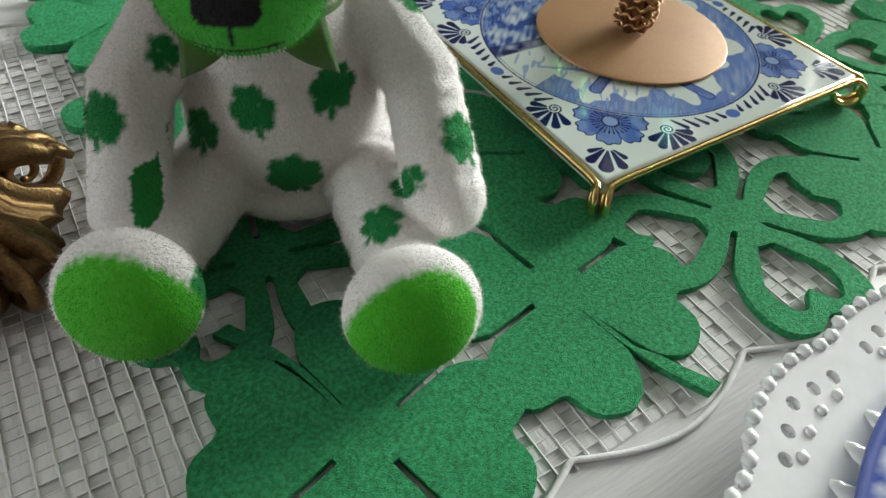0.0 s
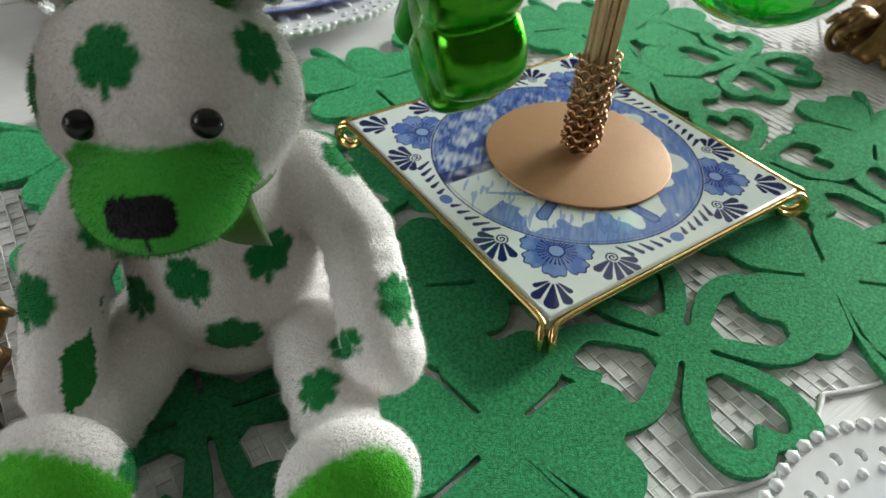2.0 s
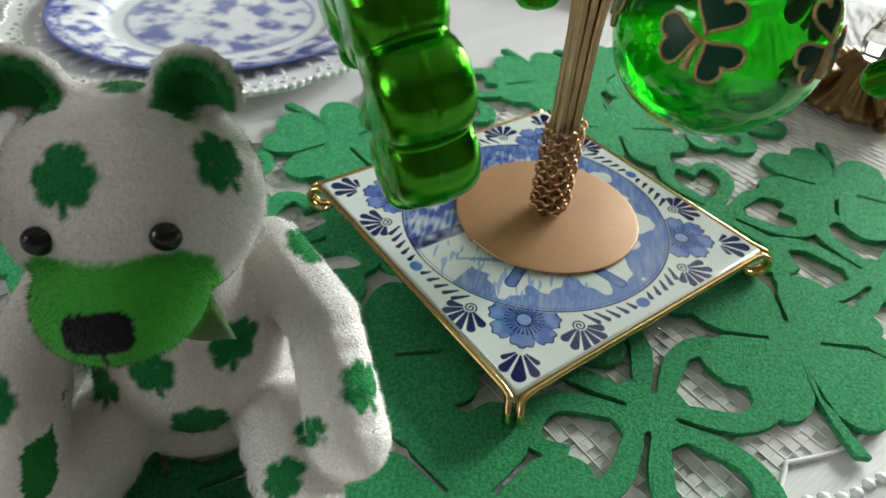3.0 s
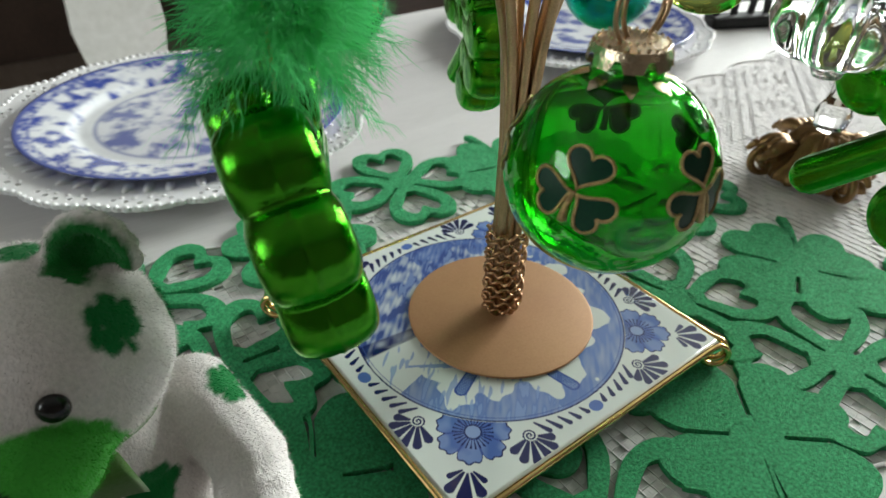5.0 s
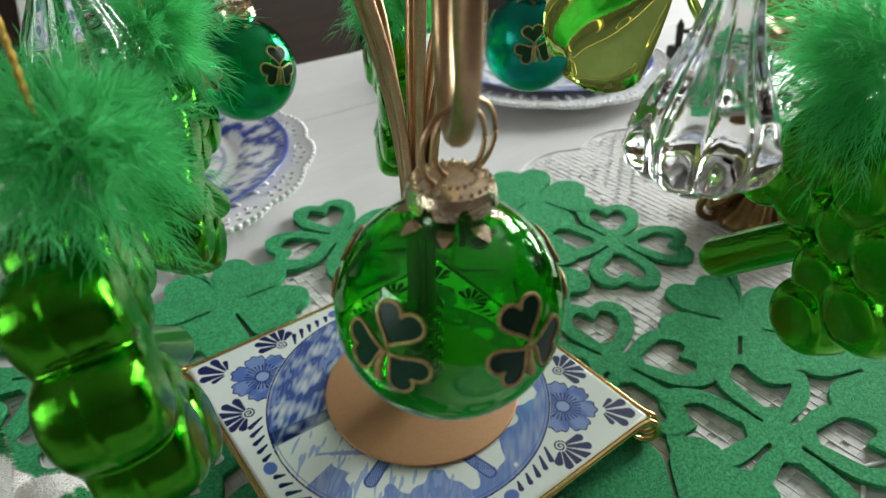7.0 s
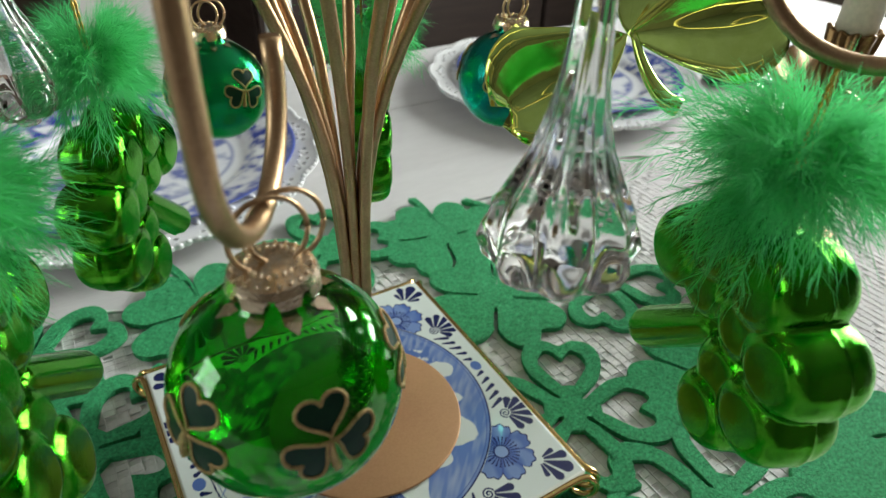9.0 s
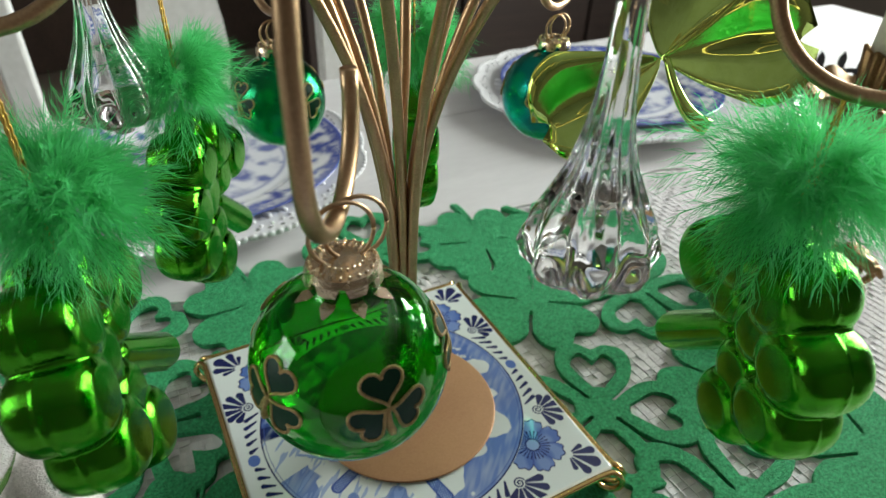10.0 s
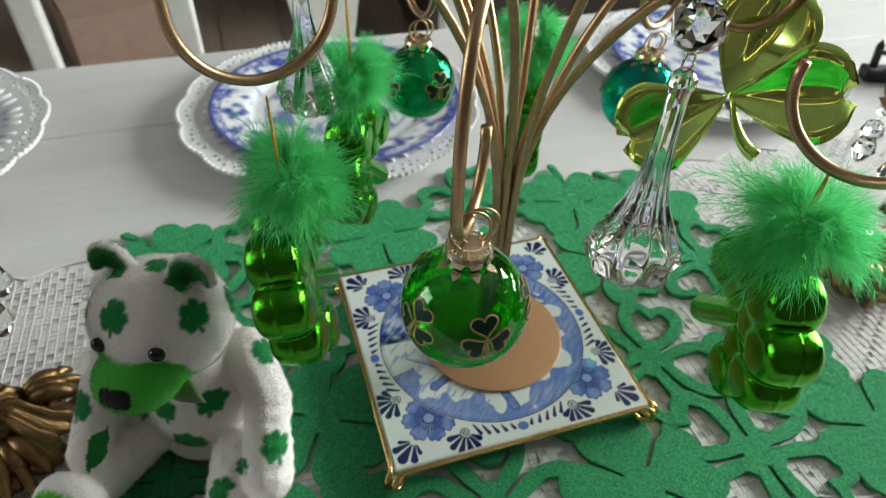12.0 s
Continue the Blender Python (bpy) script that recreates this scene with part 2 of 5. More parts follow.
def sheet(outline, holes, thick, z0=0.0):
    """A flat piece cut to the outline (closed list of x, y), with holes, of the thickness given."""
    bm = bmesh.new()
    edges = []
    for loop in [outline, *holes]:
        vs = [bm.verts.new((x, y, z0 + thick)) for x, y in loop]
        edges += [bm.edges.new((vs[i], vs[(i + 1) % len(vs)])) for i in range(len(vs))]
    bmesh.ops.triangle_fill(bm, use_beauty=True, use_dissolve=False, edges=edges)
    bmesh.ops.recalc_face_normals(bm, faces=bm.faces)
    if bm.faces and sum(f.normal.z for f in bm.faces) < 0:
        bmesh.ops.reverse_faces(bm, faces=bm.faces)
    top = list(bm.faces)
    g = bmesh.ops.extrude_face_region(bm, geom=top)
    down = [v for v in g["geom"] if isinstance(v, bmesh.types.BMVert)]
    bmesh.ops.translate(bm, vec=(0, 0, -thick), verts=down)
    bmesh.ops.recalc_face_normals(bm, faces=bm.faces)
    return bm


def arc(cx, cz, r, a0, a1, n):
    return [(cx + r * math.cos(radians(a0 + (a1 - a0) * i / n)), cz + r * math.sin(radians(a0 + (a1 - a0) * i / n))) for i in range(n + 1)]


# ---- the room ----
TOP = 0.770


def plane_box(name, label, category, x0, y0, z0, x1, y1, z1, mat):
    ob = part(name, boxed(x0, y0, z0, x1, y1, z1), mat, smooth=False)
    return tagged(ob, label, category, kind="structure")


floor = plane_box("floor", "greyed brown wooden plank floor", "floor", -2.6, -2.6, -0.05, 2.6, 3.2, -0.006, M_FLOOR)
plane_box("ceiling", "plain greyish painted ceiling", "ceiling", -2.6, -2.6, 2.5, 2.6, 3.2, 2.6, M_CEIL)
plane_box("wall_north", "dark brown painted wall behind the table", "wall", -2.6, 3.1, 0, 2.6, 3.2, 2.5, M_WALL)
plane_box("wall_south", "taupe painted wall behind the camera", "wall", -2.5, -2.5, 0, 2.5, -2.4, 2.5, M_CREAM)


def wall_with_window(name, label, along_x, at, lo, hi, w0, w1, z0, z1):
    """A wall of four pieces round one opening."""
    bm = bmesh.new()
    for a0, a1, b0, b1 in ((lo, w0, 0, 2.5), (w1, hi, 0, 2.5), (w0, w1, 0, z0), (w0, w1, z1, 2.5)):
        if along_x:
            box(bm, a0, at, b0, a1, at + 0.1, b1)
        else:
            box(bm, at, a0, b0, at + 0.1, a1, b1)
    return tagged(part(name, bm, M_CREAM, smooth=False), label, "wall", kind="structure")


wall_with_window("wall_east", "taupe painted wall with a window", False, 2.5, -2.4, 3.1, -0.5, 1.0, 0.9, 2.2)
wall_with_window("wall_west", "taupe painted wall with a window", False, -2.6, -2.4, 3.1, -0.05, 1.25, 1.1, 2.2)


def window(name, along_x, at, w0, w1, z0, z1):
    win = thing(name, "white framed window with glazing bars", "window", kind="structure")

    def bar(a0, a1, b0, b1, nm):
        part(nm, boxed(a0, at, b0, a1, at + 0.05, b1, 0.004) if along_x else boxed(at, a0, b0, at + 0.05, a1, b1, 0.004), M_CHAIR, win, smooth=False)
    bar(w0, w1, z0, z0 + 0.06, "window_frame")
    bar(w0, w1, z1 - 0.06, z1, "window_frame")
    bar(w0, w0 + 0.06, z0 + 0.06, z1 - 0.06, "window_frame")
    bar(w1 - 0.06, w1, z0 + 0.06, z1 - 0.06, "window_frame")
    m = (w0 + w1) / 2
    bar(m - 0.02, m + 0.02, z0 + 0.06, z1 - 0.06, "glazing_bar")
    for k in (1, 2):
        z = z0 + (z1 - z0) * k / 3
        bar(w0 + 0.06, m - 0.02, z - 0.012, z + 0.012, "glazing_bar")
        bar(m + 0.02, w1 - 0.06, z - 0.012, z + 0.012, "glazing_bar")
    return win


window("window_1", False, 2.45, -0.5, 1.0, 0.9, 2.2)
window("window_2", False, -2.50, -0.05, 1.25, 1.1, 2.2)

# ---- dining table ----
table = thing("dining_table", "white painted wooden dining table, faint plank joints", "table", (0.05, 0.02, 0))
joints = [-0.48, -0.20, 0.10, 0.33, 0.48]
for y0, y1 in zip(joints, joints[1:]):
    part("tabletop_board", boxed(-1.0, y0 + 0.0004, TOP - 0.03, 1.0, y1 - 0.0004, TOP, 0.0012), M_TABLE, table, smooth=False)
part("apron", boxed(-0.92, 0.40, TOP - 0.13, 0.92, 0.425, TOP - 0.031), M_TABLE, table, smooth=False)
part("apron", boxed(-0.92, -0.425, TOP - 0.13, 0.92, -0.40, TOP - 0.031), M_TABLE, table, smooth=False)
part("apron", boxed(-0.92, -0.399, TOP - 0.13, -0.895, 0.399, TOP - 0.031), M_TABLE, table, smooth=False)
part("apron", boxed(0.895, -0.399, TOP - 0.13, 0.92, 0.399, TOP - 0.031), M_TABLE, table, smooth=False)
for sx in (-0.86, 0.86):
    for sy in (-0.365, 0.365):
        leg = turned([(0, 0.0), (0.022, 0.0), (0.026, 0.05), (0.03, 0.3), (0.035, 0.55), (0.026, 0.58), (0.035, 0.62), (0.035, TOP - 0.031), (0, TOP - 0.031)], 16)
        bmesh.ops.translate(leg, vec=(sx, sy, 0), verts=leg.verts)
        part("leg", leg, M_TABLE, table)

# ---- white lace runner ----
def lace_runner():
    """Tape lace: short woven blocks between fine cords, with slits left open; scalloped long edges."""
    rnd = random.Random(4)
    bm = bmesh.new()
    px, py = 0.0056, 0.0040
    nx, ny = 208, 80
    x0, y0 = -0.62, -0.156
    for i in range(nx):
        x = x0 + px * (i + 0.5)
        edge = 0.010 * abs(math.sin(x * math.pi / 0.072))
        for j in range(ny):
            y = y0 + py * (j + 0.5)
            if y < y0 + 0.012 - edge or y > y0 + ny * py - 0.012 + edge:
                continue
            motif = math.sin(x * 62) * math.sin(y * 78)
            if motif < 0.12 and (i + 2 * j) % 3 == 0 or rnd.random() < 0.05:
                continue
            w, h = px * 0.52, py * rnd.uniform(0.46, 0.53)
            sx = rnd.uniform(-0.0004, 0.0004)
            up = 0.00045 + rnd.uniform(0, 0.0003)
            rows = []
            for a, z in ((-1, up * 0.75), (-0.82, up), (0.82, up), (1, up * 0.75)):
                rows.append([bm.verts.new((x + sx + a * w, y + b * h + rnd.uniform(-0.0002, 0.0002), TOP + (z if abs(b) < 1 else z * 0.85))) for b in (-1, 0, 1)])
            for r, s in zip(rows, rows[1:]):
                for k in range(2):
                    bm.faces.new((r[k], s[k], s[k + 1], r[k + 1]))
    ob = part("lace_weave", bm, M_LACE)
    cords = bmesh.new()
    for i in range(nx + 1):
        x = x0 + px * i
        tube(cords, [(x + rnd.uniform(-0.0003, 0.0003), y0 + 0.008 + (ny * py - 0.016) * k / 24, TOP + 0.0006) for k in range(25)], 0.00045, 4, False)
    for j in range(0, ny + 1):
        y = y0 + py * j
        if y0 + 0.008 < y < y0 + ny * py - 0.008:
            tube(cords, [(x0 + nx * px * k / 60, y + rnd.uniform(-0.0003, 0.0003), TOP + 0.0005) for k in range(61)], 0.00035, 4, False)
    for s in (0, 1):
        pts = []
        for k in range(700):
            x = x0 + nx * px * k / 699
            e = 0.010 * abs(math.sin(x * math.pi / 0.072))
            pts.append((x, (y0 + 0.011 - e) if s == 0 else (y0 + ny * py - 0.011 + e), TOP + 0.001))
        tube(cords, pts, 0.0011, 5, False)
    root = thing("lace_table_runner", "white crocheted lace table runner lying on the table", "table runner")
    ob.parent = root
    tagged(ob, kind="stuff")
    tagged(part("lace_cord", cords, M_LACE, root), kind="stuff")


lace_runner()


# ---- green felt mat of joined four-leaf clovers ----
def clover_outline(R):
    """Four heart leaves parted by narrow slots, and a curved stem in the slot after the first leaf."""
    pts = []
    d = 0.0011
    for q in range(4):
        base = q * 90.0

        def put(s, off, ang):
            a = radians(ang)
            pts.append((s * math.cos(a) - off * math.sin(a), s * math.sin(a) + off * math.cos(a)))
        for s in (0.24, 0.36, 0.5, 0.62):
            put(s * R, d + 0.0010 * max(0, s - 0.4), base - 45)
        for k in range(29):
            phi = -43 + 86 * k / 28
            r = R * (1 - 0.15 * math.exp(-(phi / 8.0) ** 2) - 0.36 * max(0.0, (abs(phi) - 22) / 21) ** 2)
            pts.append((r * math.cos(radians(base + phi)), r * math.sin(radians(base + phi))))
        for s in (0.62, 0.5, 0.36, 0.24):
            put(s * R, -d - 0.0010 * max(0, s - 0.4), base + 45)
        if q == 0:
            for s in range(9):
                f = s / 8
                put(R * (0.24 + 0.95 * f), -0.0004 - 0.004 * f + 0.010 * f * f, base + 45)
            for s in range(8, -1, -1):
                f = s / 8
                put(R * (0.24 + 0.95 * f), 0.0012 + 0.010 * f * f, base + 45)
    return pts


def open_clover_outline(R):
    """Four wide heart loops joined at the centre, parted by rounded slots."""
    pts = []
    for q in range(4):
        base = q * 90.0

        def put(along, off, ang):
            a = radians(ang)
            pts.append((along * math.cos(a) - off * math.sin(a), along * math.sin(a) + off * math.cos(a)))
        for f, off in ((0.17, 0.0006), (0.20, 0.0013), (0.34, 0.0012), (0.46, 0.0016)):
            put(f * R, off, base - 45)
        for k in range(33):
            phi = -40 + 80 * k / 32
            r = R * (1.0 - 0.11 * math.exp(-(phi / 6.5) ** 2) - 0.42 * max(0.0, (abs(phi) - 17) / 23) ** 2.0)
            pts.append((r * math.cos(radians(base + phi)), r * math.sin(radians(base + phi))))
        for f, off in ((0.46, 0.0016), (0.34, 0.0012), (0.20, 0.0013), (0.17, 0.0006)):
            put(f * R, -off, base + 45)
    return pts


def heart_holes(R):
    """The opening of each loop: a heart whose point lies towards the centre."""
    holes = []
    for q in range(4):
        loop = []
        for k in range(19):
            phi = -24 + 48 * k / 18
            loop.append((R * (0.86 - 0.17 * math.exp(-(phi / 6.0) ** 2) - 0.20 * (abs(phi) / 24) ** 3), phi))
        for k in range(1, 10):
            f = k / 10
            loop.append((R * (0.66 * (1 - f) + 0.26 * f), 24 - 13 * f * f))
        for k in range(9, 0, -1):
            f = k / 10
            loop.append((R * (0.66 * (1 - f) + 0.26 * f), -(24 - 13 * f * f)))
        holes.append([(r * math.cos(radians(q * 90 + p)), r * math.sin(radians(q * 90 + p))) for r, p in loop])
    return holes


mat_felt = thing("felt_shamrock_mat", "green cut felt mat of joined clovers on the lace runner", "table mat")
CLOVERS = [  # x, y, turn of the first leaf, 1: cut open
    (-0.111, -0.097, 235, 0), (-0.028, -0.103, 260, 1), (0.055, -0.113, 184, 0), (0.129, -0.114, 45, 1), (0.212, -0.122, 205, 0),
    (-0.189, -0.111, 60, 0), (-0.190, -0.038, 35, 1), (-0.106, -0.022, 20, 0), (-0.030, -0.030, 30, 1), (0.045, -0.035, 50, 0),
    (0.105, -0.037, 60, 1), (0.184, -0.060, 345, 0), (0.194, 0.037, 49, 1), (0.122, 0.055, 10, 0), (0.045, 0.040, 20, 1),
    (-0.040, 0.050, 70, 0), (-0.112, 0.055, 40, 1), (-0.036, 0.129, 45, 0), (0.052, 0.152, 80, 1), (0.128, 0.128, 30, 0),
    (0.190, 0.112, 60, 0), (-0.128, 0.130, 20, 1), (-0.190, 0.140, 75, 0), (-0.186, 0.066, 15, 0)]
for i, (x, y, a, cut) in enumerate(CLOVERS):
    R = (0.0455, 0.0500)[cut] if y > -0.08 else (0.0470, 0.0545)[cut]
    ob = part("open_clover" if cut else "clover", sheet(open_clover_outline(R) if cut else clover_outline(R), heart_holes(R) if cut else [], 0.0030 + 0.00004 * i), M_FELT, mat_felt, smooth=False)
    ob.matrix_basis = pose(x, y, TOP + 0.0015, 0, 0, a)


# ---- plates ----
def rim_edge(a):
    """The charger's scalloped outline: sixteen lobes, each with small scallops."""
    lobe = abs(math.sin(8 * a)) ** 0.6
    return 0.1385 + 0.0055 * lobe + 0.0011 * abs(math.sin(72 * a))


def charger_mesh():
    """White plate with a lobed and pierced rim."""
    outline = [(rim_edge(a) * math.cos(a), rim_edge(a) * math.sin(a)) for a in [2 * math.pi * k / 720 for k in range(720)]]
    inner = [(0.0995 * math.cos(a), 0.0995 * math.sin(a)) for a in [2 * math.pi * k / 96 for k in range(96)]]
    holes = [inner]
    for q in range(16):
        for o in (-7.4, -3.8, 0, 3.8, 7.4):
            a = radians(11.25 + 22.5 * q + o)
            r = rim_edge(a) - 0.0085 - 0.0022 * (o / 7.4) ** 2
            holes.append([(r * math.cos(a) + 0.0021 * math.cos(t), r * math.sin(a) + 0.0021 * math.sin(t)) for t in [2 * math.pi * k / 12 for k in range(12)]])
    bm = sheet(outline, holes, 0.0030)
    for v in bm.verts:
        r = math.hypot(v.co.x, v.co.y)
        v.co.z += 0.0085 + (r - 0.0995) * 0.13
    tmp = bpy.data.meshes.new("well")
    w = turned([(0, 0.0030), (0.080, 0.0030), (0.087, 0.0040), (0.094, 0.0080), (0.0975, 0.0108), (0.0998, 0.0116), (0.1002, 0.0086), (0.092, 0.0035), (0.084, 0.0), (0, 0.0)], 128)
    w.to_mesh(tmp)
    w.free()
    bm.from_mesh(tmp)
    return bm


def charger(place, turn):
    ob = auto_smooth(part("charger_plate", charger_mesh(), M_CHINA), 30)
    ob.matrix_world = pose(*place, 0, 0, turn)
    return tagged(ob, "white china charger plate with a pierced scalloped rim", "plate", "charger plates")


def bead_rim():
    """Raised beads along the edge, dots and long petals on the rim."""
    bm = bmesh.new()

    def bump(r, a, lng, wid, tall, lift=0.0):
        z = 0.0115 + (r - 0.0995) * 0.13 + lift
        bmesh.ops.create_icosphere(bm, subdivisions=2 if lng > 0.004 else 1, radius=1.0, matrix=pose(r * math.cos(a), r * math.sin(a), z, 0, -7, math.degrees(a)) @ Matrix.Diagonal((lng, wid, tall, 1)))
    for k in range(144):
        a = 2 * math.pi * (k + 0.5) / 144
        bump(rim_edge(a) - 0.0009, a, 0.0024, 0.0027, 0.0017)
    for q in range(16):
        for o in (-5.6, -1.9, 1.9, 5.6):
            a = radians(11.25 + 22.5 * q + o)
            bump(rim_edge(a) - 0.0148, a, 0.0019, 0.0019, 0.0013)
        for o in (-6.5, 0, 6.5):
            a = radians(11.25 + 22.5 * q + o)
            bump(0.1130, a, 0.0090, 0.0034, 0.0022)
    return bm


def willow_plate(place, turn, seed):
    """Blue and white transfer plate: dark border, printed centre."""
    seg = 240
    prof = [(0.0, 0.004)] + [(0.078 * k / 26, 0.004) for k in range(1, 27)] + [(0.081, 0.0045), (0.084, 0.0062), (0.087, 0.0085)] + \
           [(0.087 + 0.033 * k / 14, 0.0085 + 0.0075 * (k / 14) ** 0.9) for k in range(1, 15)]
    prof += [(0.1205, 0.0155), (0.119, 0.0148), (0.088, 0.006), (0.080, 0.0012), (0.055, 0.0), (0.0, 0.0)]
    bm = turned(prof, seg)
    ob = part("willow_plate", bm, M_WILLOW)
    me = ob.data
    co = np.empty(len(me.vertices) * 3)
    me.vertices.foreach_get("co", co)
    co = co.reshape(-1, 3)
    r, a = np.hypot(co[:, 0], co[:, 1]), np.arctan2(co[:, 1], co[:, 0])
    n1 = np.array([noise.noise(Vector((x * 95 + seed, y * 95, 0.3))) for x, y, z in co])
    n2 = np.array([noise.noise(Vector((x * 260, y * 260 + seed, 1.3))) for x, y, z in co])
    ink = np.zeros(len(co))
    n3 = np.array([noise.noise(Vector((x * 48 + seed, y * 48, 4.1))) for x, y, z in co])
    ink = np.where(r > 0.080, np.clip(0.30 + 1.9 * n1 + 0.9 * n2 + 0.6 * n3, 0, 1), ink)
    ink = np.where(r > 0.110, np.clip(0.75 + 0.9 * n2 + 0.4 * n1, 0.2, 1), ink)
    ink = np.where(r > 0.1165, 0.95, ink)
    scene_ink = np.clip(0.26 + 1.5 * n3 + 0.9 * n1 + 0.5 * n2, 0.04, 0.85)
    ink = np.where(r < 0.068, scene_ink, ink)
    ink = np.where((r > 0.068) & (r < 0.0695), 0.6, ink)
    white, blue = np.array([0.76, 0.77, 0.80]), np.array([0.045, 0.075, 0.33])
    col = np.ones((len(co), 4))
    col[:, :3] = white + (blue - white) * ink[:, None]
    col[co[:, 2] < 0.003, :3] = white
    layer = me.color_attributes.new("paint", "FLOAT_COLOR", "POINT")
    layer.data.foreach_set("color", col.ravel())
    ob.matrix_world = pose(*place, 0, 0, turn)
    return tagged(ob, "blue and white transferware dinner plate on a charger", "plate", "dinner plates")


BEADS = None
for i, (x, y, turn) in enumerate(((-0.038, 0.325, 5), (0.397, 0.318, 50), (-0.438, 0.356, 20), (-0.052, -0.299, 4))):
    ch = charger((x, y, TOP + 0.0005), turn)
    if BEADS is None:
        BEADS = part("beaded_rim", bead_rim(), M_CHINA, ch)
    else:
        o = new("beaded_rim", BEADS.data)
        o.parent = ch
    willow_plate((x + (0.006 if i != 2 else -0.022), y, TOP + 0.0062), 30 * i, 3.7 * i)


# ---- tile trivet ----
def stroke(X, Y, x0, y0, x1, y1, w0, w1, soft=0.00025):
    """Cover of a tapering brush stroke."""
    dx, dy = x1 - x0, y1 - y0
    t = np.clip(((X - x0) * dx + (Y - y0) * dy) / (dx * dx + dy * dy), 0, 1)
    d = np.hypot(X - x0 - t * dx, Y - y0 - t * dy)
    return np.clip((w0 + (w1 - w0) * t - d) / soft + 0.5, 0, 1)


def painted_face(half, n):
    g = np.linspace(-half, half, n)
    X, Y = [q.ravel() for q in np.meshgrid(g, g)]
    N1 = np.array([noise.noise(Vector((x * 160, y * 160, 0.5))) for x, y in zip(X, Y)])
    N2 = np.array([noise.noise(Vector(((x + y) * 90, (x - y) * 420, 2.5))) for x, y in zip(X, Y)])
    col = np.tile(np.array([0.67, 0.72, 0.69]), (len(X), 1))
    light, mid, deep, navy = (np.array(c) for c in ((0.24, 0.34, 0.60), (0.085, 0.16, 0.44), (0.045, 0.085, 0.30), (0.008, 0.013, 0.085)))

    def lay(cover, colour):
        col[:] = col + (colour - col) * np.clip(cover, 0, 1)[:, None]
    r, th = np.hypot(X, Y), np.degrees(np.arctan2(Y, X))
    ring = 0.0640
    inside = np.clip((ring - r) / 0.0003, 0, 1)
    # water and sky wash along the lower and right rim
    edge = 0.0520 + 0.0060 * N1 + 0.004 * np.sin(np.radians(th * 7)) + 0.0035 * np.sin(np.radians(th * 17))
    wash = np.clip((r - edge) / 0.0006, 0, 1) * inside * ((th > -165) & (th < 95))
    lay(wash * (0.92 + 0.25 * N2), mid * 0.75 + light * 0.25)
    wash2 = np.clip((N2 - 0.22) / 0.1, 0, 1) * inside * (Y < 0.008) * (X < -0.012)
    lay(wash2 * 0.8, light)
    # trees and bank
    tree = inside * np.clip((Y - 0.010 - 0.16 * np.maximum(0, X + 0.03) - 0.004 * N1) / 0.001, 0, 1) * (X < 0.035)
    lay(tree * np.clip(0.85 + 0.7 * N1 + 0.6 * N2, 0.3, 1), mid * 0.8)
    lay(tree * np.clip((N1 * 0.6 + N2 - 0.10) * 4, 0, 1) * 0.9, deep * 0.8)
    lay(tree * np.clip((N2 - 0.30) * 6, 0, 1) * (Y > 0.03) * 0.6, light)
    lay(inside * stroke(X, Y, -0.062, 0.0125, -0.034, 0.0105, 0.0042, 0.0030, 0.001) * np.clip(1 + N1, 0, 1), navy)
    # houses by the far rim
    hs = inside * np.clip((X - 0.030 - 0.004 * N1) / 0.001, 0, 1) * np.clip((Y - 0.012) / 0.001, 0, 1) * (r < 0.060)
    lay(hs * np.clip((N1 + 0.5 * N2) * 5, 0, 1), mid)
    # mill sails that show beside the disc
    for x0, y0, x1, y1, w in ((-0.004, -0.034, 0.0005, -0.0555, 0.0030), (-0.024, -0.022, -0.040, -0.030, 0.0030)):
        lay(stroke(X, Y, x0, y0, x1, y1, w * 0.8, w), deep)
        hatch = (np.sin((X + Y) * 5200) > 0.2) | (np.sin((X - Y) * 5200) > 0.6)
        lay(stroke(X, Y, x0, y0, x1, y1, w * 0.55, w * 0.7) * hatch * 0.7, light)
    for k in range(7):
        lay(inside * stroke(X, Y, -0.050 + 0.004 * k, -0.006 - 0.003 * k, -0.036 + 0.004 * k, -0.014 - 0.0032 * k, 0.0007, 0.0002), light)
    # double ring
    lay(np.clip((0.00035 - np.abs(r - ring)) / 0.0002 + 0.5, 0, 1), navy)
    lay(np.clip((0.00022 - np.abs(r - ring + 0.0016)) / 0.0002 + 0.5, 0, 1) * 0.7, deep)
    # borders, the same in every corner
    A, B = np.abs(X), np.abs(Y)
    lo, hi = np.minimum(A, B), np.maximum(A, B)
    fx, fy = A - 0.0495, B - 0.0495
    fr, fa = np.hypot(fx, fy), np.arctan2(fy, fx)
    out = np.clip((r - ring - 0.0004) / 0.0003, 0, 1)
    lobes = np.abs(np.cos(3.5 * (fa - math.pi / 4)))
    outline = 0.0112 + 0.0036 * lobes ** 0.5 + 0.0005 * np.cos(21 * (fa - math.pi / 4))
    lay(out * np.clip((outline - fr) / 0.0003, 0, 1), mid * 0.85 + deep * 0.15)
    lay(out * (fr < outline * 0.98) * (fr > 0.004) * np.clip(0.15 + N1 * 1.4 + 0.35 * (lobes - 0.5), 0, 0.55), light)
    lay(out * np.clip((0.00035 - np.abs(fr - outline)) / 0.0002 + 0.5, 0, 1), navy)
    lay(out * (fr < outline * 0.96) * np.clip((0.20 - lobes) / 0.08, 0, 1) * 0.9, deep)
    lay(out * (fr < 0.0082) * (fr > 0.0036) * np.clip((np.sin(fa * 26) - 0.35) / 0.2, 0, 1), navy)
    lay(out * np.clip((0.0032 - fr) / 0.0003, 0, 1), light)
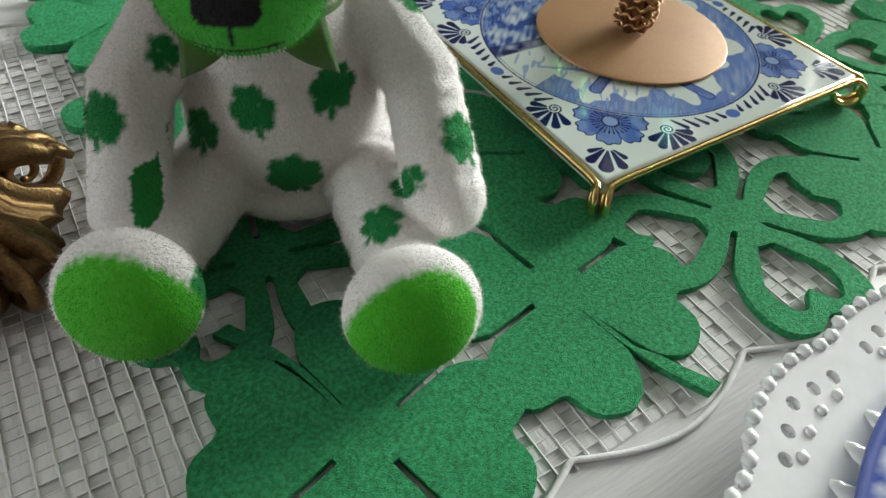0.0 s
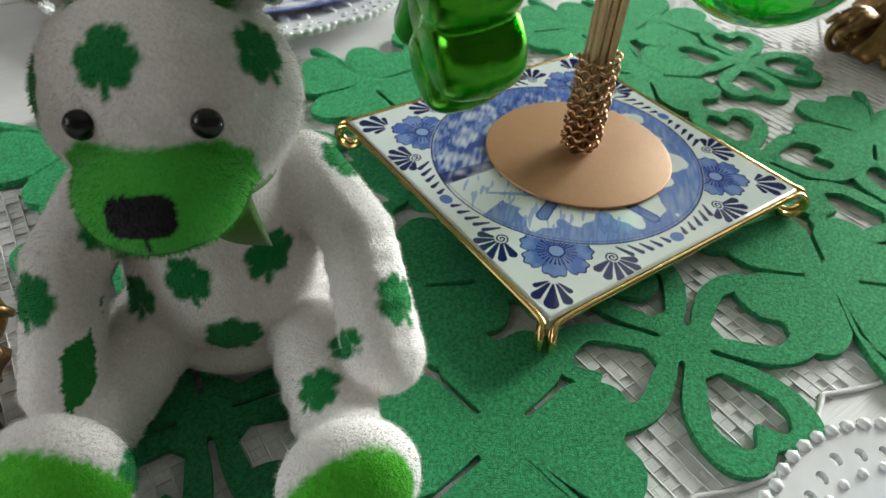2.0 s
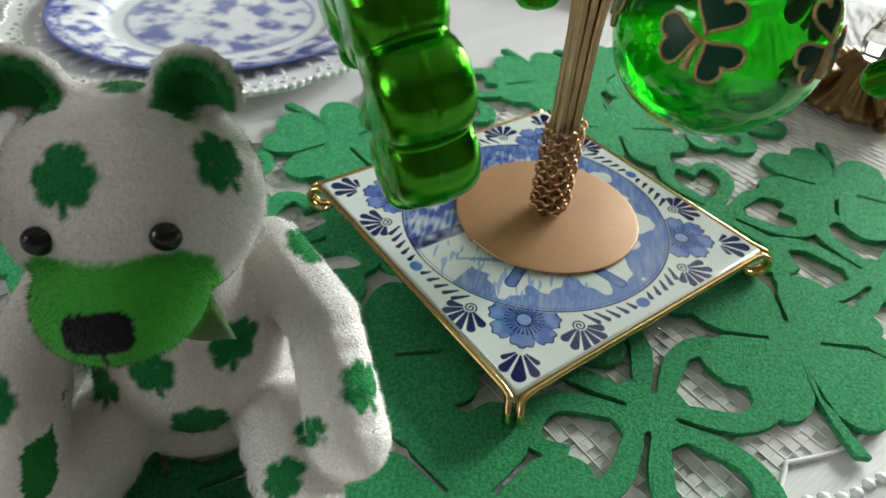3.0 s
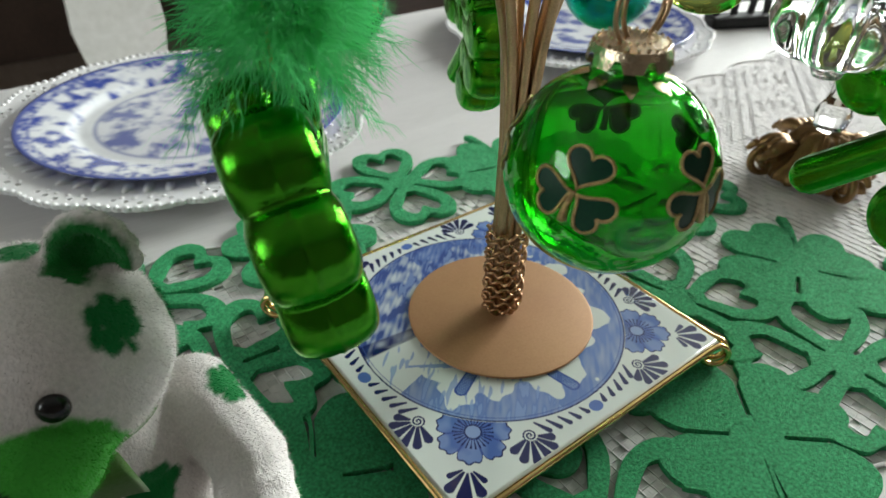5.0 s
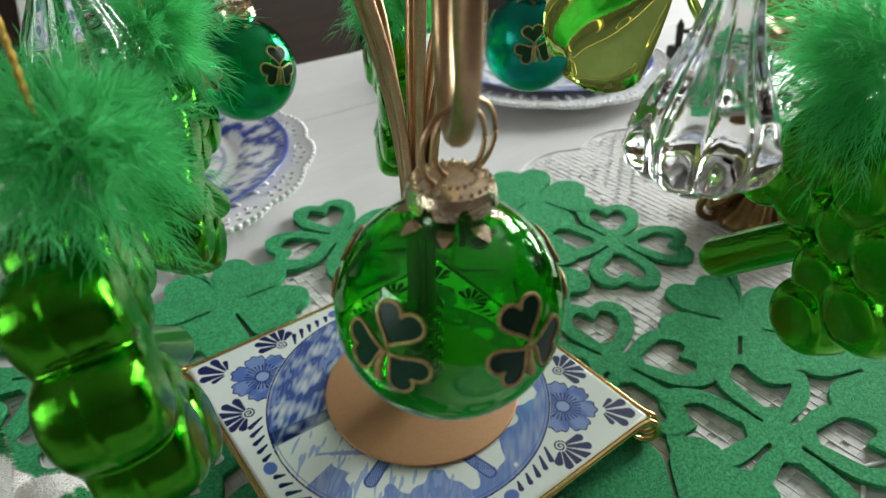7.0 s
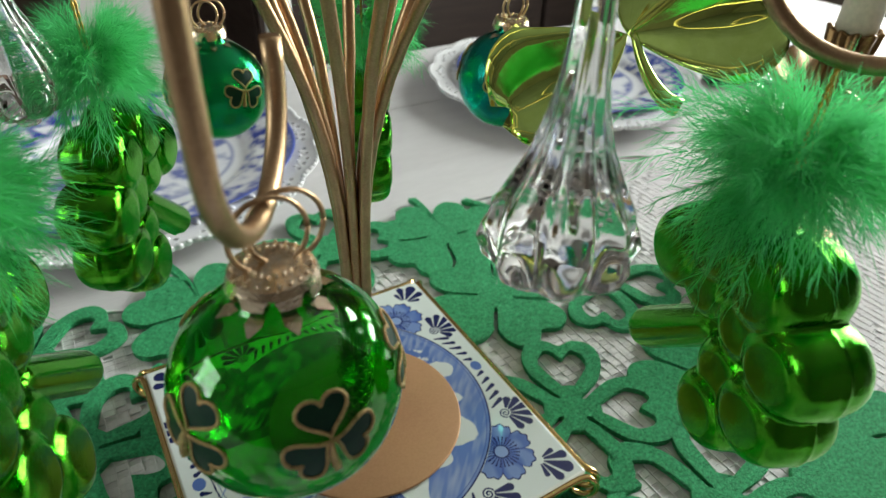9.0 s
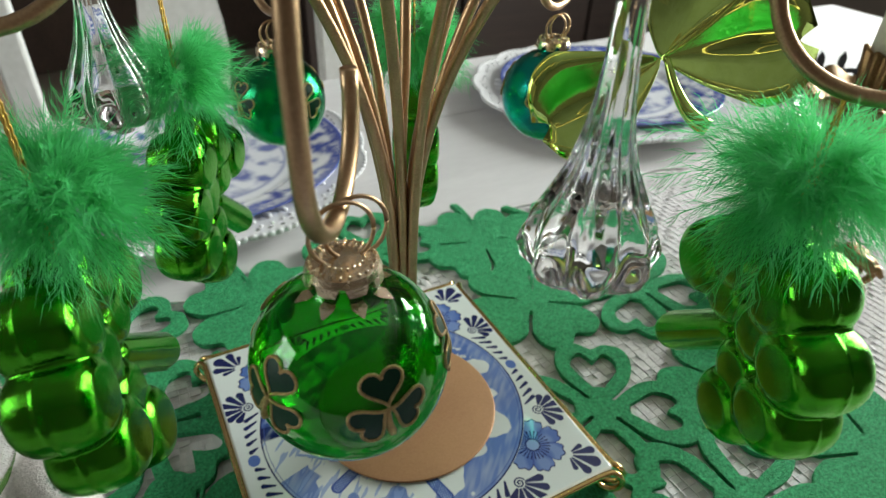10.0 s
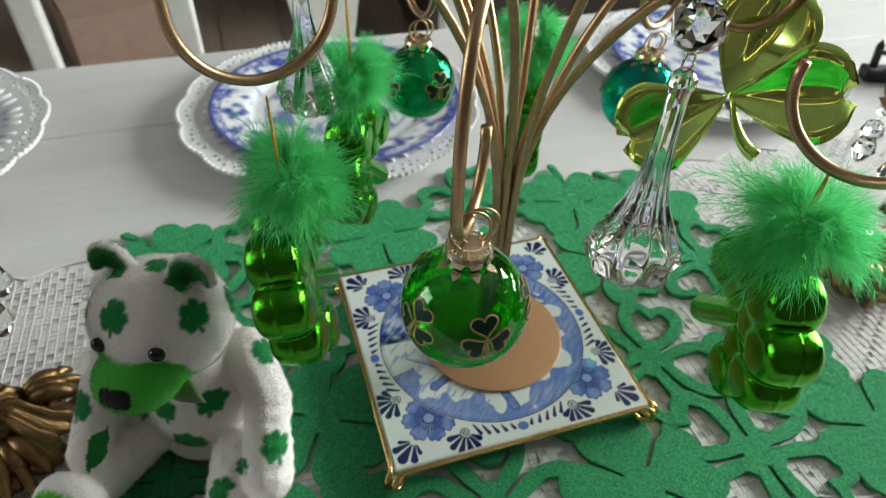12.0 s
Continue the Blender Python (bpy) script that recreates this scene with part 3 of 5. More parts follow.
    lay(out * np.clip((0.0004 - np.abs(fr - 0.0033)) / 0.0002, 0, 1), navy)
    for a0, ln, w in ((45, 0.0095, 0.0030), (14, 0.0085, 0.0021), (76, 0.0085, 0.0021), (-10, 0.0050, 0.0013), (100, 0.0050, 0.0013)):
        ca, sa = math.cos(radians(a0)), math.sin(radians(a0))
        b = 0.0612
        lay(stroke(A, B, b + 0.0028 * ca, b + 0.0028 * sa, b + (0.0028 + ln) * ca, b + (0.0028 + ln) * sa, 0.0005, w), navy)
    # curled fronds on both sides of each flower
    cx, cy = 0.0325, 0.0640
    ur, ua = np.hypot(lo - cx, hi - cy), np.arctan2(hi - cy, lo - cx)
    spiral = np.abs(((ur - 0.0007 * ua / math.pi) / 0.0014 + 0.5) % 1 - 0.5) * 0.0014
    lay(np.clip((0.00038 - spiral) / 0.0002 + 0.5, 0, 1) * (ur < 0.0030), navy)
    for k in range(6):
        a0 = radians(140 - 26 * k)
        r0, ln = 0.0036, (0.0046, 0.0064, 0.0076, 0.0086, 0.0080, 0.0062)[k]
        ca, sa = math.cos(a0), math.sin(a0)
        lay(stroke(lo, hi, cx + r0 * ca, cy + r0 * sa, cx + (r0 + ln) * ca, cy + min(0.0745 - cy, (r0 + ln) * sa), 0.0007, 0.0019), navy)
    # leafy dabs that run out along the ring to a bud at mid edge
    for k in range(5):
        aa = radians(90 - 4.6 * (k + 1.2))
        ln = 0.0024 + 0.0006 * k
        bx, by = 0.0662 * math.cos(aa), 0.0662 * math.sin(aa)
        lay(stroke(lo, hi, bx, by, bx - 0.5 * ln, by + 1.3 * ln, 0.0005, 0.0012), navy)
    lay(np.clip((0.0034 - np.hypot(lo, (hi - 0.0690) * 1.2)) / 0.0003, 0, 1), mid)
    me = bpy.data.meshes.new("painted_face")
    idx = np.arange(n * n).reshape(n, n)
    faces = np.stack([idx[:-1, :-1], idx[:-1, 1:], idx[1:, 1:], idx[1:, :-1]], -1).reshape(-1, 4)
    me.from_pydata(np.stack([X, Y, np.zeros_like(X)], -1).tolist(), [], faces.tolist())
    layer = me.color_attributes.new("paint", "FLOAT_COLOR", "POINT")
    layer.data.foreach_set("color", np.concatenate([col, np.ones((len(X), 1))], 1).ravel())
    me.materials.append(M_TILE)
    me.shade_smooth()
    return me


M_GLAZE = material("white_tile_glaze", (0.70, 0.73, 0.69), 0.15, second=(0.66, 0.68, 0.63), grain=40, coat=0.5)
trivet = thing("tile_trivet", "blue and white Delft tile in a brass wire trivet", "trivet")
HALF, ZT = 0.0760, 0.790
tile = part("tile", boxed(-HALF, -HALF, ZT - 0.0065, HALF, HALF, ZT - 0.0003, 0.0012), M_GLAZE, trivet, "glazed ceramic tile with a painted windmill scene")
face = new("painted_face", painted_face(HALF - 0.0014, 380))
face.parent = tile
face.location.z = ZT - 0.0001
R2 = math.sqrt(0.5)
for q in range(4):
    a, zt, rr, gap = HALF + 0.0010, ZT - 0.0016, 0.0061, 0.0023
    # along the edge, round towards the corner's diagonal, then down and back under in a curl
    centre = Vector((HALF - 0.0005 - gap * R2, -HALF + 0.0005 - gap * R2, zt - rr))
    d = Vector((R2, -R2, 0))
    curl = [centre + d * (rr * math.cos(radians(t))) + Vector((0, 0, rr * math.sin(radians(t)))) for t in range(80, -251, -15)]
    edge_end, knee = Vector((HALF - 0.0105, -a, zt)), Vector((HALF - 0.0045, -a, zt))
    bend = [edge_end.lerp(knee, t).lerp(knee.lerp(curl[0], t), t) for t in (0, 0.2, 0.4, 0.6, 0.8)]
    right = bend + curl
    pts = [(-p.x, p.y, p.z) for p in right[::-1]] + [tuple(p) for p in right]
    w = part("brass_wire", rod(pts, 0.00150, 8), M_BRASS, trivet, "polished brass wire curled into feet")
    w.matrix_basis = pose(0, 0, 0, 0, 0, 90 * q)


# ---- wire ornament tree ----
tree = thing("wire_ornament_tree", "bronze wire ornament tree with curled hooks on a tan disc", "ornament stand", (0.006, -0.002, 0))
auto_smooth(part("base_disc", turned([(0, ZT + 0.0004), (0.0435, ZT + 0.0004), (0.0442, ZT + 0.0009), (0.0438, ZT + 0.0016), (0.0425, ZT + 0.0019), (0, ZT + 0.0019)], 96), M_DISC, tree, "tan lacquered round base disc"), 15)
coil = bmesh.new()
for k in range(11):
    z = ZT + 0.0050 + 0.0041 * k
    pts = []
    for s in range(49):
        a = 2 * math.pi * s / 48
        w = 0.0084 + 0.0008 * math.cos(a * 9 + k * math.pi)
        pts.append((w * math.cos(a), w * math.sin(a), z + 0.0010 * math.sin(a * 9 + k * math.pi) + 0.0041 * s / 48))
    tube(coil, pts, 0.00085, 6)
part("wire_wrap", coil, M_COIL, tree, "looped gilt wire binding")
HOOKS = {}
for i, (name, hx, hy, hz, rise) in enumerate((("ball", -0.050, -0.090, 0.9635, 1.062), ("left", -0.106, -0.028, 0.992, 1.085), ("right", 0.066, -0.122, 0.983, 1.080), ("drop", 0.008, -0.105, 1.045, 1.120),
                                            ("back_left", -0.062, 0.052, 0.990, 1.085), ("ball_back", -0.012, 0.105, 0.955, 1.055), ("centre", 0.046, 0.072, 0.990, 1.085), ("teal", 0.107, 0.046, 0.960, 1.055),
                                            ("lime", 0.095, -0.028, 0.990, 1.075), ("drop_back", -0.084, 0.040, 1.040, 1.120))):
    dx, dy = hx - 0.006, hy + 0.002
    rh, az = math.hypot(dx, dy), math.atan2(dy, dx)
    HOOKS[name] = (hx, hy, hz)
    lr = {"left": 0.028, "right": 0.025, "drop": 0.024}.get(name, 0.020)
    side = 0.0052 * (1 if i % 2 else 0.62)
    prof = [(side, ZT + 0.003), (side, ZT + 0.03), (side * 0.95, ZT + 0.055), (side, ZT + 0.09), (side + 0.0014, ZT + 0.115)]
    out_r = rh + lr
    p0, p1, p2, p3 = prof[-1], (side + 0.012, ZT + 0.240), (out_r, rise + 0.030), (out_r, hz + lr + 0.012)
    for k in range(1, 29):
        t = k / 28
        prof.append(tuple((1 - t) ** 3 * p0[j] + 3 * t * (1 - t) ** 2 * p1[j] + 3 * t * t * (1 - t) * p2[j] + t ** 3 * p3[j] for j in (0, 1)))
    prof += [(rh + lr * math.cos(radians(-5 - 175 * k / 20)), hz + 0.0017 + lr + lr * math.sin(radians(-5 - 175 * k / 20))) for k in range(21)]
    prof.append((rh - lr * 0.98, hz + lr + 0.007))
    pts = []
    for k, (r, z) in enumerate(prof):
        off = radians(36 * i) * max(0, 1 - k / 8)
        base_az = az
        pts.append((r * math.cos(base_az + off * 0.15), r * math.sin(base_az + off * 0.15), z))
    part("branch_wire", rod(pts, 0.0020, 10), M_WIRE, tree)


# ---- ornaments ----
def heart_loop(L, n=28):
    """A heart leaf from its point at 0, 0 along +y."""
    pts = []
    for k in range(n):
        t = 2 * math.pi * k / n
        x = 0.50 * L * math.sin(t) ** 3 * 1.05
        y = L * (0.56 + 0.030 * (13 * math.cos(t) - 5 * math.cos(2 * t) - 2 * math.cos(3 * t) - math.cos(4 * t)))
        pts.append((x, y))
    return pts


def on_ball(R, az, el, u, v, lift):
    """A place on a ball, u and v metres off along the surface from azimuth and elevation."""
    n = Vector((math.cos(el) * math.cos(az), math.cos(el) * math.sin(az), math.sin(el)))
    e = Vector((-math.sin(az), math.cos(az), 0))
    p = n + (e * u + n.cross(e) * v) / R
    return p.normalized() * (R + lift)


def ball_ornament(name, place, R, body, label, clovers, ring_up):
    ob = thing(name, label, "ornament", place)
    bm = turned([(0, -R)] + [(R * math.cos(radians(a)), R * math.sin(radians(a))) for a in range(-86, 70, 4)] + [(0.33 * R, 0.945 * R), (0.30 * R, 1.06 * R)], 64)
    ri = R - 0.0007
    lathe(bm, [(0.28 * R, 1.06 * R), (0.31 * R, 0.915 * R)] + [(ri * math.cos(radians(a)), ri * math.sin(radians(a))) for a in range(68, -87, -4)] + [(0, -ri)], 64)
    part("glass_ball", bm, body, ob)
    c = bmesh.new()
    lathe(c, [(0, 1.27 * R), (0.20 * R, 1.265 * R), (0.335 * R, 1.22 * R), (0.36 * R, 1.15 * R)], 40)
    for k in range(8):
        a0 = 2 * math.pi * k / 8
        row = []
        for j, (z, wd) in enumerate(((1.15, 0.36), (1.06, 0.24), (1.00, 0.30), (0.94, 0.20), (0.90, 0.02))):
            rad = 0.36 * R if z > 1.1 else (0.375 * R if z > 1 else math.sqrt(max(0.01, 1.03 - z * z)) * R + 0.0003)
            rad = min(rad, 0.56 * R)
            row.append([c.verts.new((rad * math.cos(a0 + s * wd), rad * math.sin(a0 + s * wd), z * R)) for s in (-0.9, 0, 0.9)])
        for p, q in zip(row, row[1:]):
            for s in range(2):
                c.faces.new((p[s], q[s], q[s + 1], p[s + 1]))
    for k in range(44):
        a0 = 2 * math.pi * k / 22
        rr = (0.30 if k < 22 else 0.20) * R
        bmesh.ops.create_icosphere(c, subdivisions=1, radius=0.00045, matrix=Matrix.Translation((rr * math.cos(a0), rr * math.sin(a0), (1.245 if k < 22 else 1.268) * R)))
    auto_smooth(part("metal_cap", c, M_CAP, ob, "embossed gold cap"), 40)
    for s in (0, 1):
        h = ring_up
        part("hanging_ring", rod([(0.15 * R * s + h * math.cos(t) * 0.95, (s - 0.5) * 0.0012, 1.24 * R + h * 0.85 + h * math.sin(t)) for t in [2 * math.pi * k / 28 for k in range(29)]], 0.00055, 6), M_WIRE, ob)
    for az, tilt in clovers:
        el = radians(14)
        leaf, line = bmesh.new(), bmesh.new()
        for d in (0, 118, -118):
            a = radians(tilt + d)
            pts = [(x * math.cos(a) - y * math.sin(a), x * math.sin(a) + y * math.cos(a)) for x, y in heart_loop(0.0100)]
            mid = (-0.0052 * math.sin(a), 0.0052 * math.cos(a))
            cv = leaf.verts.new(on_ball(R, radians(az), el, *mid, 0.00025))
            rim = [leaf.verts.new(on_ball(R, radians(az), el, *p, 0.00025)) for p in pts]
            inn = [leaf.verts.new(on_ball(R, radians(az), el, (p[0] + mid[0]) / 2, (p[1] + mid[1]) / 2, 0.00025)) for p in pts]
            for k in range(len(rim)):
                j = (k + 1) % len(rim)
                leaf.faces.new((rim[k], rim[j], inn[j], inn[k]))
                leaf.faces.new((inn[k], inn[j], cv))
            tube(line, [on_ball(R, radians(az), el, *p, 0.0003) for p in pts + pts[:1]], 0.00042, 5)
        a = radians(tilt + 165)
        st = [(-f * 0.0072 * math.sin(a + 0.25 * f), f * 0.0072 * math.cos(a + 0.25 * f)) for f in [k / 6 for k in range(7)]]
        tube(line, [on_ball(R, radians(az), el, *p, 0.0003) for p in st], [0.0005 + 0.0001 * k for k in range(7)], 5)
        e = part("enamel_clover", leaf, M_ENAMEL, ob, "dark green painted clover")
        part("glitter_outline", line, M_GLITTER, e, "gold glitter outline")
    return ob


ball_ornament("ball_ornament", (-0.049, -0.089, 0.924), 0.0243, M_GREEN, "green glass ball with gold-edged clovers hanging on a hook", [(203, -14), (270, 4), (340, 8), (46, -5), (125, -5)], 0.0078)
ball_ornament("ball_ornament", (-0.012, 0.105, 0.914), 0.0225, M_SEA, "teal and green glass ball with gold clovers hanging on a hook", [(200, 10), (290, -15), (20, 0), (110, 0)], 0.0058)
ball_ornament("ball_ornament", (0.107, 0.046, 0.919), 0.0225, M_TEAL, "teal glass ball with gold clovers hanging on a hook", [(230, 10), (310, -10), (40, 0), (130, 0)], 0.0058)


def remeshed(bm, voxel, smooth, name):
    """One skin round overlapping bodies."""
    me = bpy.data.meshes.new(name)
    bm.to_mesh(me)
    bm.free()
    ob = new(name, me)
    r = ob.modifiers.new("skin", "REMESH")
    r.mode, r.voxel_size, r.use_smooth_shade = "VOXEL", voxel, True
    s = ob.modifiers.new("soft", "SMOOTH")
    s.factor, s.iterations = 0.5, smooth
    done = bpy.data.meshes.new_from_object(ob.evaluated_get(bpy.context.evaluated_depsgraph_get()))
    bpy.data.objects.remove(ob)
    bpy.data.meshes.remove(me)
    done.name = name
    return done


def blob(bm, place, radii, turn=(0, 0, 0), sub=3):
    bmesh.ops.create_icosphere(bm, subdivisions=sub, radius=1.0, matrix=pose(*place, *turn) @ Matrix.Diagonal((*radii, 1)))


def capsule(bm, p0, p1, r0, r1, n=7):
    p0, p1 = Vector(p0), Vector(p1)
    for k in range(n):
        t = k / (n - 1)
        bmesh.ops.create_icosphere(bm, subdivisions=2, radius=r0 + (r1 - r0) * t, matrix=Matrix.Translation(p0.lerp(p1, t)))


def shamrock_mesh():
    """Puffy moulded shamrock: three heart leaves and a stem, standing in the x z plane, stem towards +x and down."""
    bm = bmesh.new()

    def pillow(x, z, r, half):
        prof = []
        for k in range(13):
            t = math.pi * (k / 12 - 0.5)
            prof.append((r * max(0.0, math.cos(t)) ** 0.42, half * math.copysign(abs(math.sin(t)) ** 0.80, t)))
        g = turned(prof, 28)
        tmp = bpy.data.meshes.new("pillow")
        bmesh.ops.transform(g, matrix=pose(x, 0, z, 90, 0, 0), verts=g.verts)
        g.to_mesh(tmp)
        g.free()
        bm.from_mesh(tmp)
    for d in (140, 50, 230):
        for s in (-23, 23):
            a = radians(d + s)
            pillow(0.0245 * math.cos(a), 0.0245 * math.sin(a), 0.0126, 0.0112)
        a = radians(d)
        pillow(0.012 * math.cos(a), 0.012 * math.sin(a), 0.0112, 0.0094)
    capsule(bm, (0.006, 0, -0.005), (0.034, 0, -0.031), 0.0062, 0.0072, 24)
    capsule(bm, (0, 0, 0.020), (0, 0, 0.034), 0.007, 0.005)
    me = remeshed(bm, 0.0006, 6, "glass_shamrock")
    # the mould's seam: a fine ridge round the edge, and shallow steps beside it
    co, nr = np.empty(len(me.vertices) * 3), np.empty(len(me.vertices) * 3)
    me.vertices.foreach_get("co", co)
    me.vertices.foreach_get("normal", nr)
    co, nr = co.reshape(-1, 3), nr.reshape(-1, 3)
    ridge = 0.00035 * np.exp(-(co[:, 1] / 0.0005) ** 2)
    co[:, 0] += nr[:, 0] * ridge
    co[:, 2] += nr[:, 2] * ridge
    me.vertices.foreach_set("co", co.ravel())
    return me


def fluff_mesh(seed, count=250, reach=0.031):
    """A ruff of marabou: curved shafts with fine barbs."""
    rnd = random.Random(seed)
    verts, faces = [], []

    def ribbon(p, q, m, w):
        side = (q - p).cross(Vector((rnd.uniform(-1, 1), rnd.uniform(-1, 1), rnd.uniform(-1, 1))))
        side = side.normalized() * w
        b = len(verts)
        verts.extend((p - side, p + side, m - side * 0.8, m + side * 0.8, q))
        faces.extend(((b, b + 1, b + 3, b + 2), (b + 2, b + 3, b + 4)))
    for f in range(count):
        if f % 9 == 0:
            az, el = rnd.uniform(0, 2 * math.pi), math.asin(rnd.uniform(-0.7, 0.8))
            clump = Vector((math.cos(el) * math.cos(az), math.cos(el) * math.sin(az), math.sin(el)))
            tall = rnd.uniform(0.65, 1.1)
        d = (clump + Vector((rnd.gauss(0, 0.24), rnd.gauss(0, 0.24), rnd.gauss(0, 0.24)))).normalized()
        ln = reach * rnd.uniform(0.6, 1.0) * tall * (1.45 if rnd.random() < 0.08 else 1)
        droop = Vector((rnd.uniform(-0.25, 0.25), rnd.uniform(-0.25, 0.25), -rnd.uniform(0.1, 0.7)))
        shaft = [d * 0.004 + d * ln * t + droop * ln * t * t * 0.55 for t in [k / 8 for k in range(9)]]
        for k in range(8):
            ribbon(shaft[k], shaft[k + 1], (shaft[k] + shaft[k + 1]) / 2, 0.00018)
        for k in range(56):
            t = (0.12 + 0.88 * rnd.random()) * 7.99
            i, u = int(t), t - int(t)
            p = shaft[i].lerp(shaft[i + 1], u)
            along = (shaft[i + 1] - shaft[i]).normalized()
            out = along.cross(Vector((rnd.uniform(-1, 1), rnd.uniform(-1, 1), rnd.uniform(-1, 1)))).normalized()
            bl = rnd.uniform(0.006, 0.015) * (1 - 0.35 * t / 8)
            q = p + (along * 1.0 + out * 0.52).normalized() * bl + Vector((0, 0, -0.0015 * rnd.random()))
            m = (p + q) / 2 + out * bl * 0.14
            ribbon(p, q, m, 0.000085)
    me = bpy.data.meshes.new("feather_ruff")
    me.from_pydata([tuple(v) for v in verts], [], faces)
    me.materials.append(M_FEATHER)
    return me


SHAM = shamrock_mesh()
SHAM.materials.append(M_SHAM)
for i, (x, y, key, ZS, up, reach) in enumerate(((-0.107, -0.040, "left", 0.906, 0.045, 0.0255), (0.064, -0.119, "right", 0.913, 0.049, 0.0290), (-0.062, 0.052, "back_left", 0.898, 0.053, 0.0225), (0.046, 0.072, "centre", 0.897, 0.053, 0.0225))):
    hx, hy, hz = HOOKS[key]
    ob = thing("shamrock_ornament", "green glass shamrock with a green feather ruff hanging on gold cord", "ornament", (x, y, ZS), (75, 72, 60, 66)[i], "shamrock ornaments")
    g = new("glass_shamrock", SHAM)
    g.parent = ob
    g.rotation_euler = (radians((-11, 0, 0, 0)[i]), 0, 0)
    wall = g.modifiers.new("wall", "SOLIDIFY")
    wall.thickness, wall.offset = 0.0009, -1.0
    fl = tagged(new("feather_ruff", fluff_mesh(11 + i, reach=reach)), "fluffy green marabou feathers", kind="stuff")
    fl.parent = ob
    fl.location = ((0.004, -0.004, up + 0.005) if i == 0 else (0, 0, up))
    co = bmesh.new()
    for s in (-1, 1):
        for strand in (0, math.pi):
            tube(co, [(s * 0.0011 * math.sin(math.pi * k / 60) + 0.00028 * math.cos(k + strand), 0.00028 * math.sin(k + strand), 0.034 + (hz - ZS - 0.034 + 0.0015) * k / 60) for k in range(61)], 0.00027, 4)
    part("gold_cord", co, M_STRING, ob)


def crystal_drop(place, hang, turn):
    ob = thing("crystal_drop", "clear fluted glass drop hanging from a hook", "ornament", place, turn, "crystal drops")
    prof = [(0, -0.001), (0.0035, 0.0), (0.0045, 0.002), (0.0075, 0.0035), (0.0130, 0.0052), (0.0160, 0.0080), (0.0172, 0.0120), (0.0168, 0.0150), (0.0160, 0.0165), (0.0152, 0.0200), (0.0116, 0.0265), (0.0084, 0.0330), (0.0062, 0.0400),
            (0.0047, 0.0475), (0.0038, 0.0560), (0.0034, 0.066), (0.0033, 0.074), (0.0044, 0.0765), (0.0042, 0.079), (0.0020, 0.081), (0, 0.0812)]

    def flute(a, r, z):
        knob = math.exp(-((z - 0.0105) / 0.0042) ** 2)
        body = 1 if 0.004 < z < 0.05 else 0.4
        return 0.94 * r * (1 - body * 0.10 * abs(math.sin(4 * a)) ** 3 + 0.07 * knob * math.cos(8 * a)), z
    part("glass_drop", turned(prof, 120, flute), M_CLEAR, ob)
    b = bmesh.new()
    bmesh.ops.create_icosphere(b, subdivisions=1, radius=0.0085, matrix=Matrix.Translation((0, 0, 0.0935)))
    part("glass_bead", b, M_CLEAR, ob, "faceted clear bead", smooth=False)
    part("wire_link", rod([(0.0022 * math.cos(t), 0, 0.0832 + 0.0034 * math.sin(t)) for t in [2 * math.pi * k / 16 for k in range(17)]], 0.0004, 5), M_CAP, ob)
    part("wire_link", rod([(0, 0, 0.1005), (0.0008, 0, 0.105), (0, 0, hang - place[2] + 0.001)], 0.0004, 5), M_CAP, ob)


crystal_drop((0.006, -0.106, 0.940), 1.045, 10)
crystal_drop((-0.084, 0.040, 0.938), 1.040, 25)


def lime_shamrock():
    ob = thing("metal_shamrock", "lime green mirrored metal shamrock with folded leaves", "ornament")
    n = 20
    for d in (219, 80, 14):
        bm = bmesh.new()
        L = 0.0475
        rib = [bm.verts.new((L * 0.95 * k / n, 0, -0.004 * math.sin(math.pi * k / n))) for k in range(n + 1)]
        for s in (-1, 1):
            prev = rib
            for f in (0.33, 0.67, 1.0):
                row = []
                for k in range(n + 1):
                    t = k / n
                    w = 0.0215 * (t / 0.66) ** 0.85 if t < 0.66 else 0.0215 * math.sqrt(max(0.0, 1 - ((t - 0.66) / 0.345) ** 2.4))
                    row.append(bm.verts.new((L * (0.93 * t + 0.13 * f * t ** 3), s * w * f, rib[k].co.z + 0.42 * w * f)))
                for k in range(n):
                    fs = (prev[k], prev[k + 1], row[k + 1], row[k])
                    bm.faces.new(fs if s > 0 else fs[::-1])
                prev = row
        bmesh.ops.remove_doubles(bm, verts=bm.verts, dist=0.0001)
        lf = part("leaf", bm, M_LIME, ob)
        so = lf.modifiers.new("body", "SOLIDIFY")
        so.thickness = 0.0006
        lf.matrix_basis = pose(0, 0, 0, 0, 0, d)
    part("stem", rod([(0.002 + 0.012 * t + 0.006 * t * t, -0.030 * t + 0.008 * t ** 3, 0.001) for t in [k / 12 for k in range(13)]], [0.0012 + 0.0022 * k / 12 for k in range(13)], 10), M_LIME, ob)
    part("hanging_ring", rod([(-0.006 + 0.003 * math.cos(t), 0.024 + 0.008 * math.sin(t), -0.004) for t in [2 * math.pi * k / 20 for k in range(21)]], 0.0004, 5), M_WIRE, ob)
    ob.matrix_world = look((0.092, -0.036, 0.964), (0.092 + 0.21, -0.036 + 0.22, 0.964 - 0.16), 0)
    return ob


lime_shamrock()

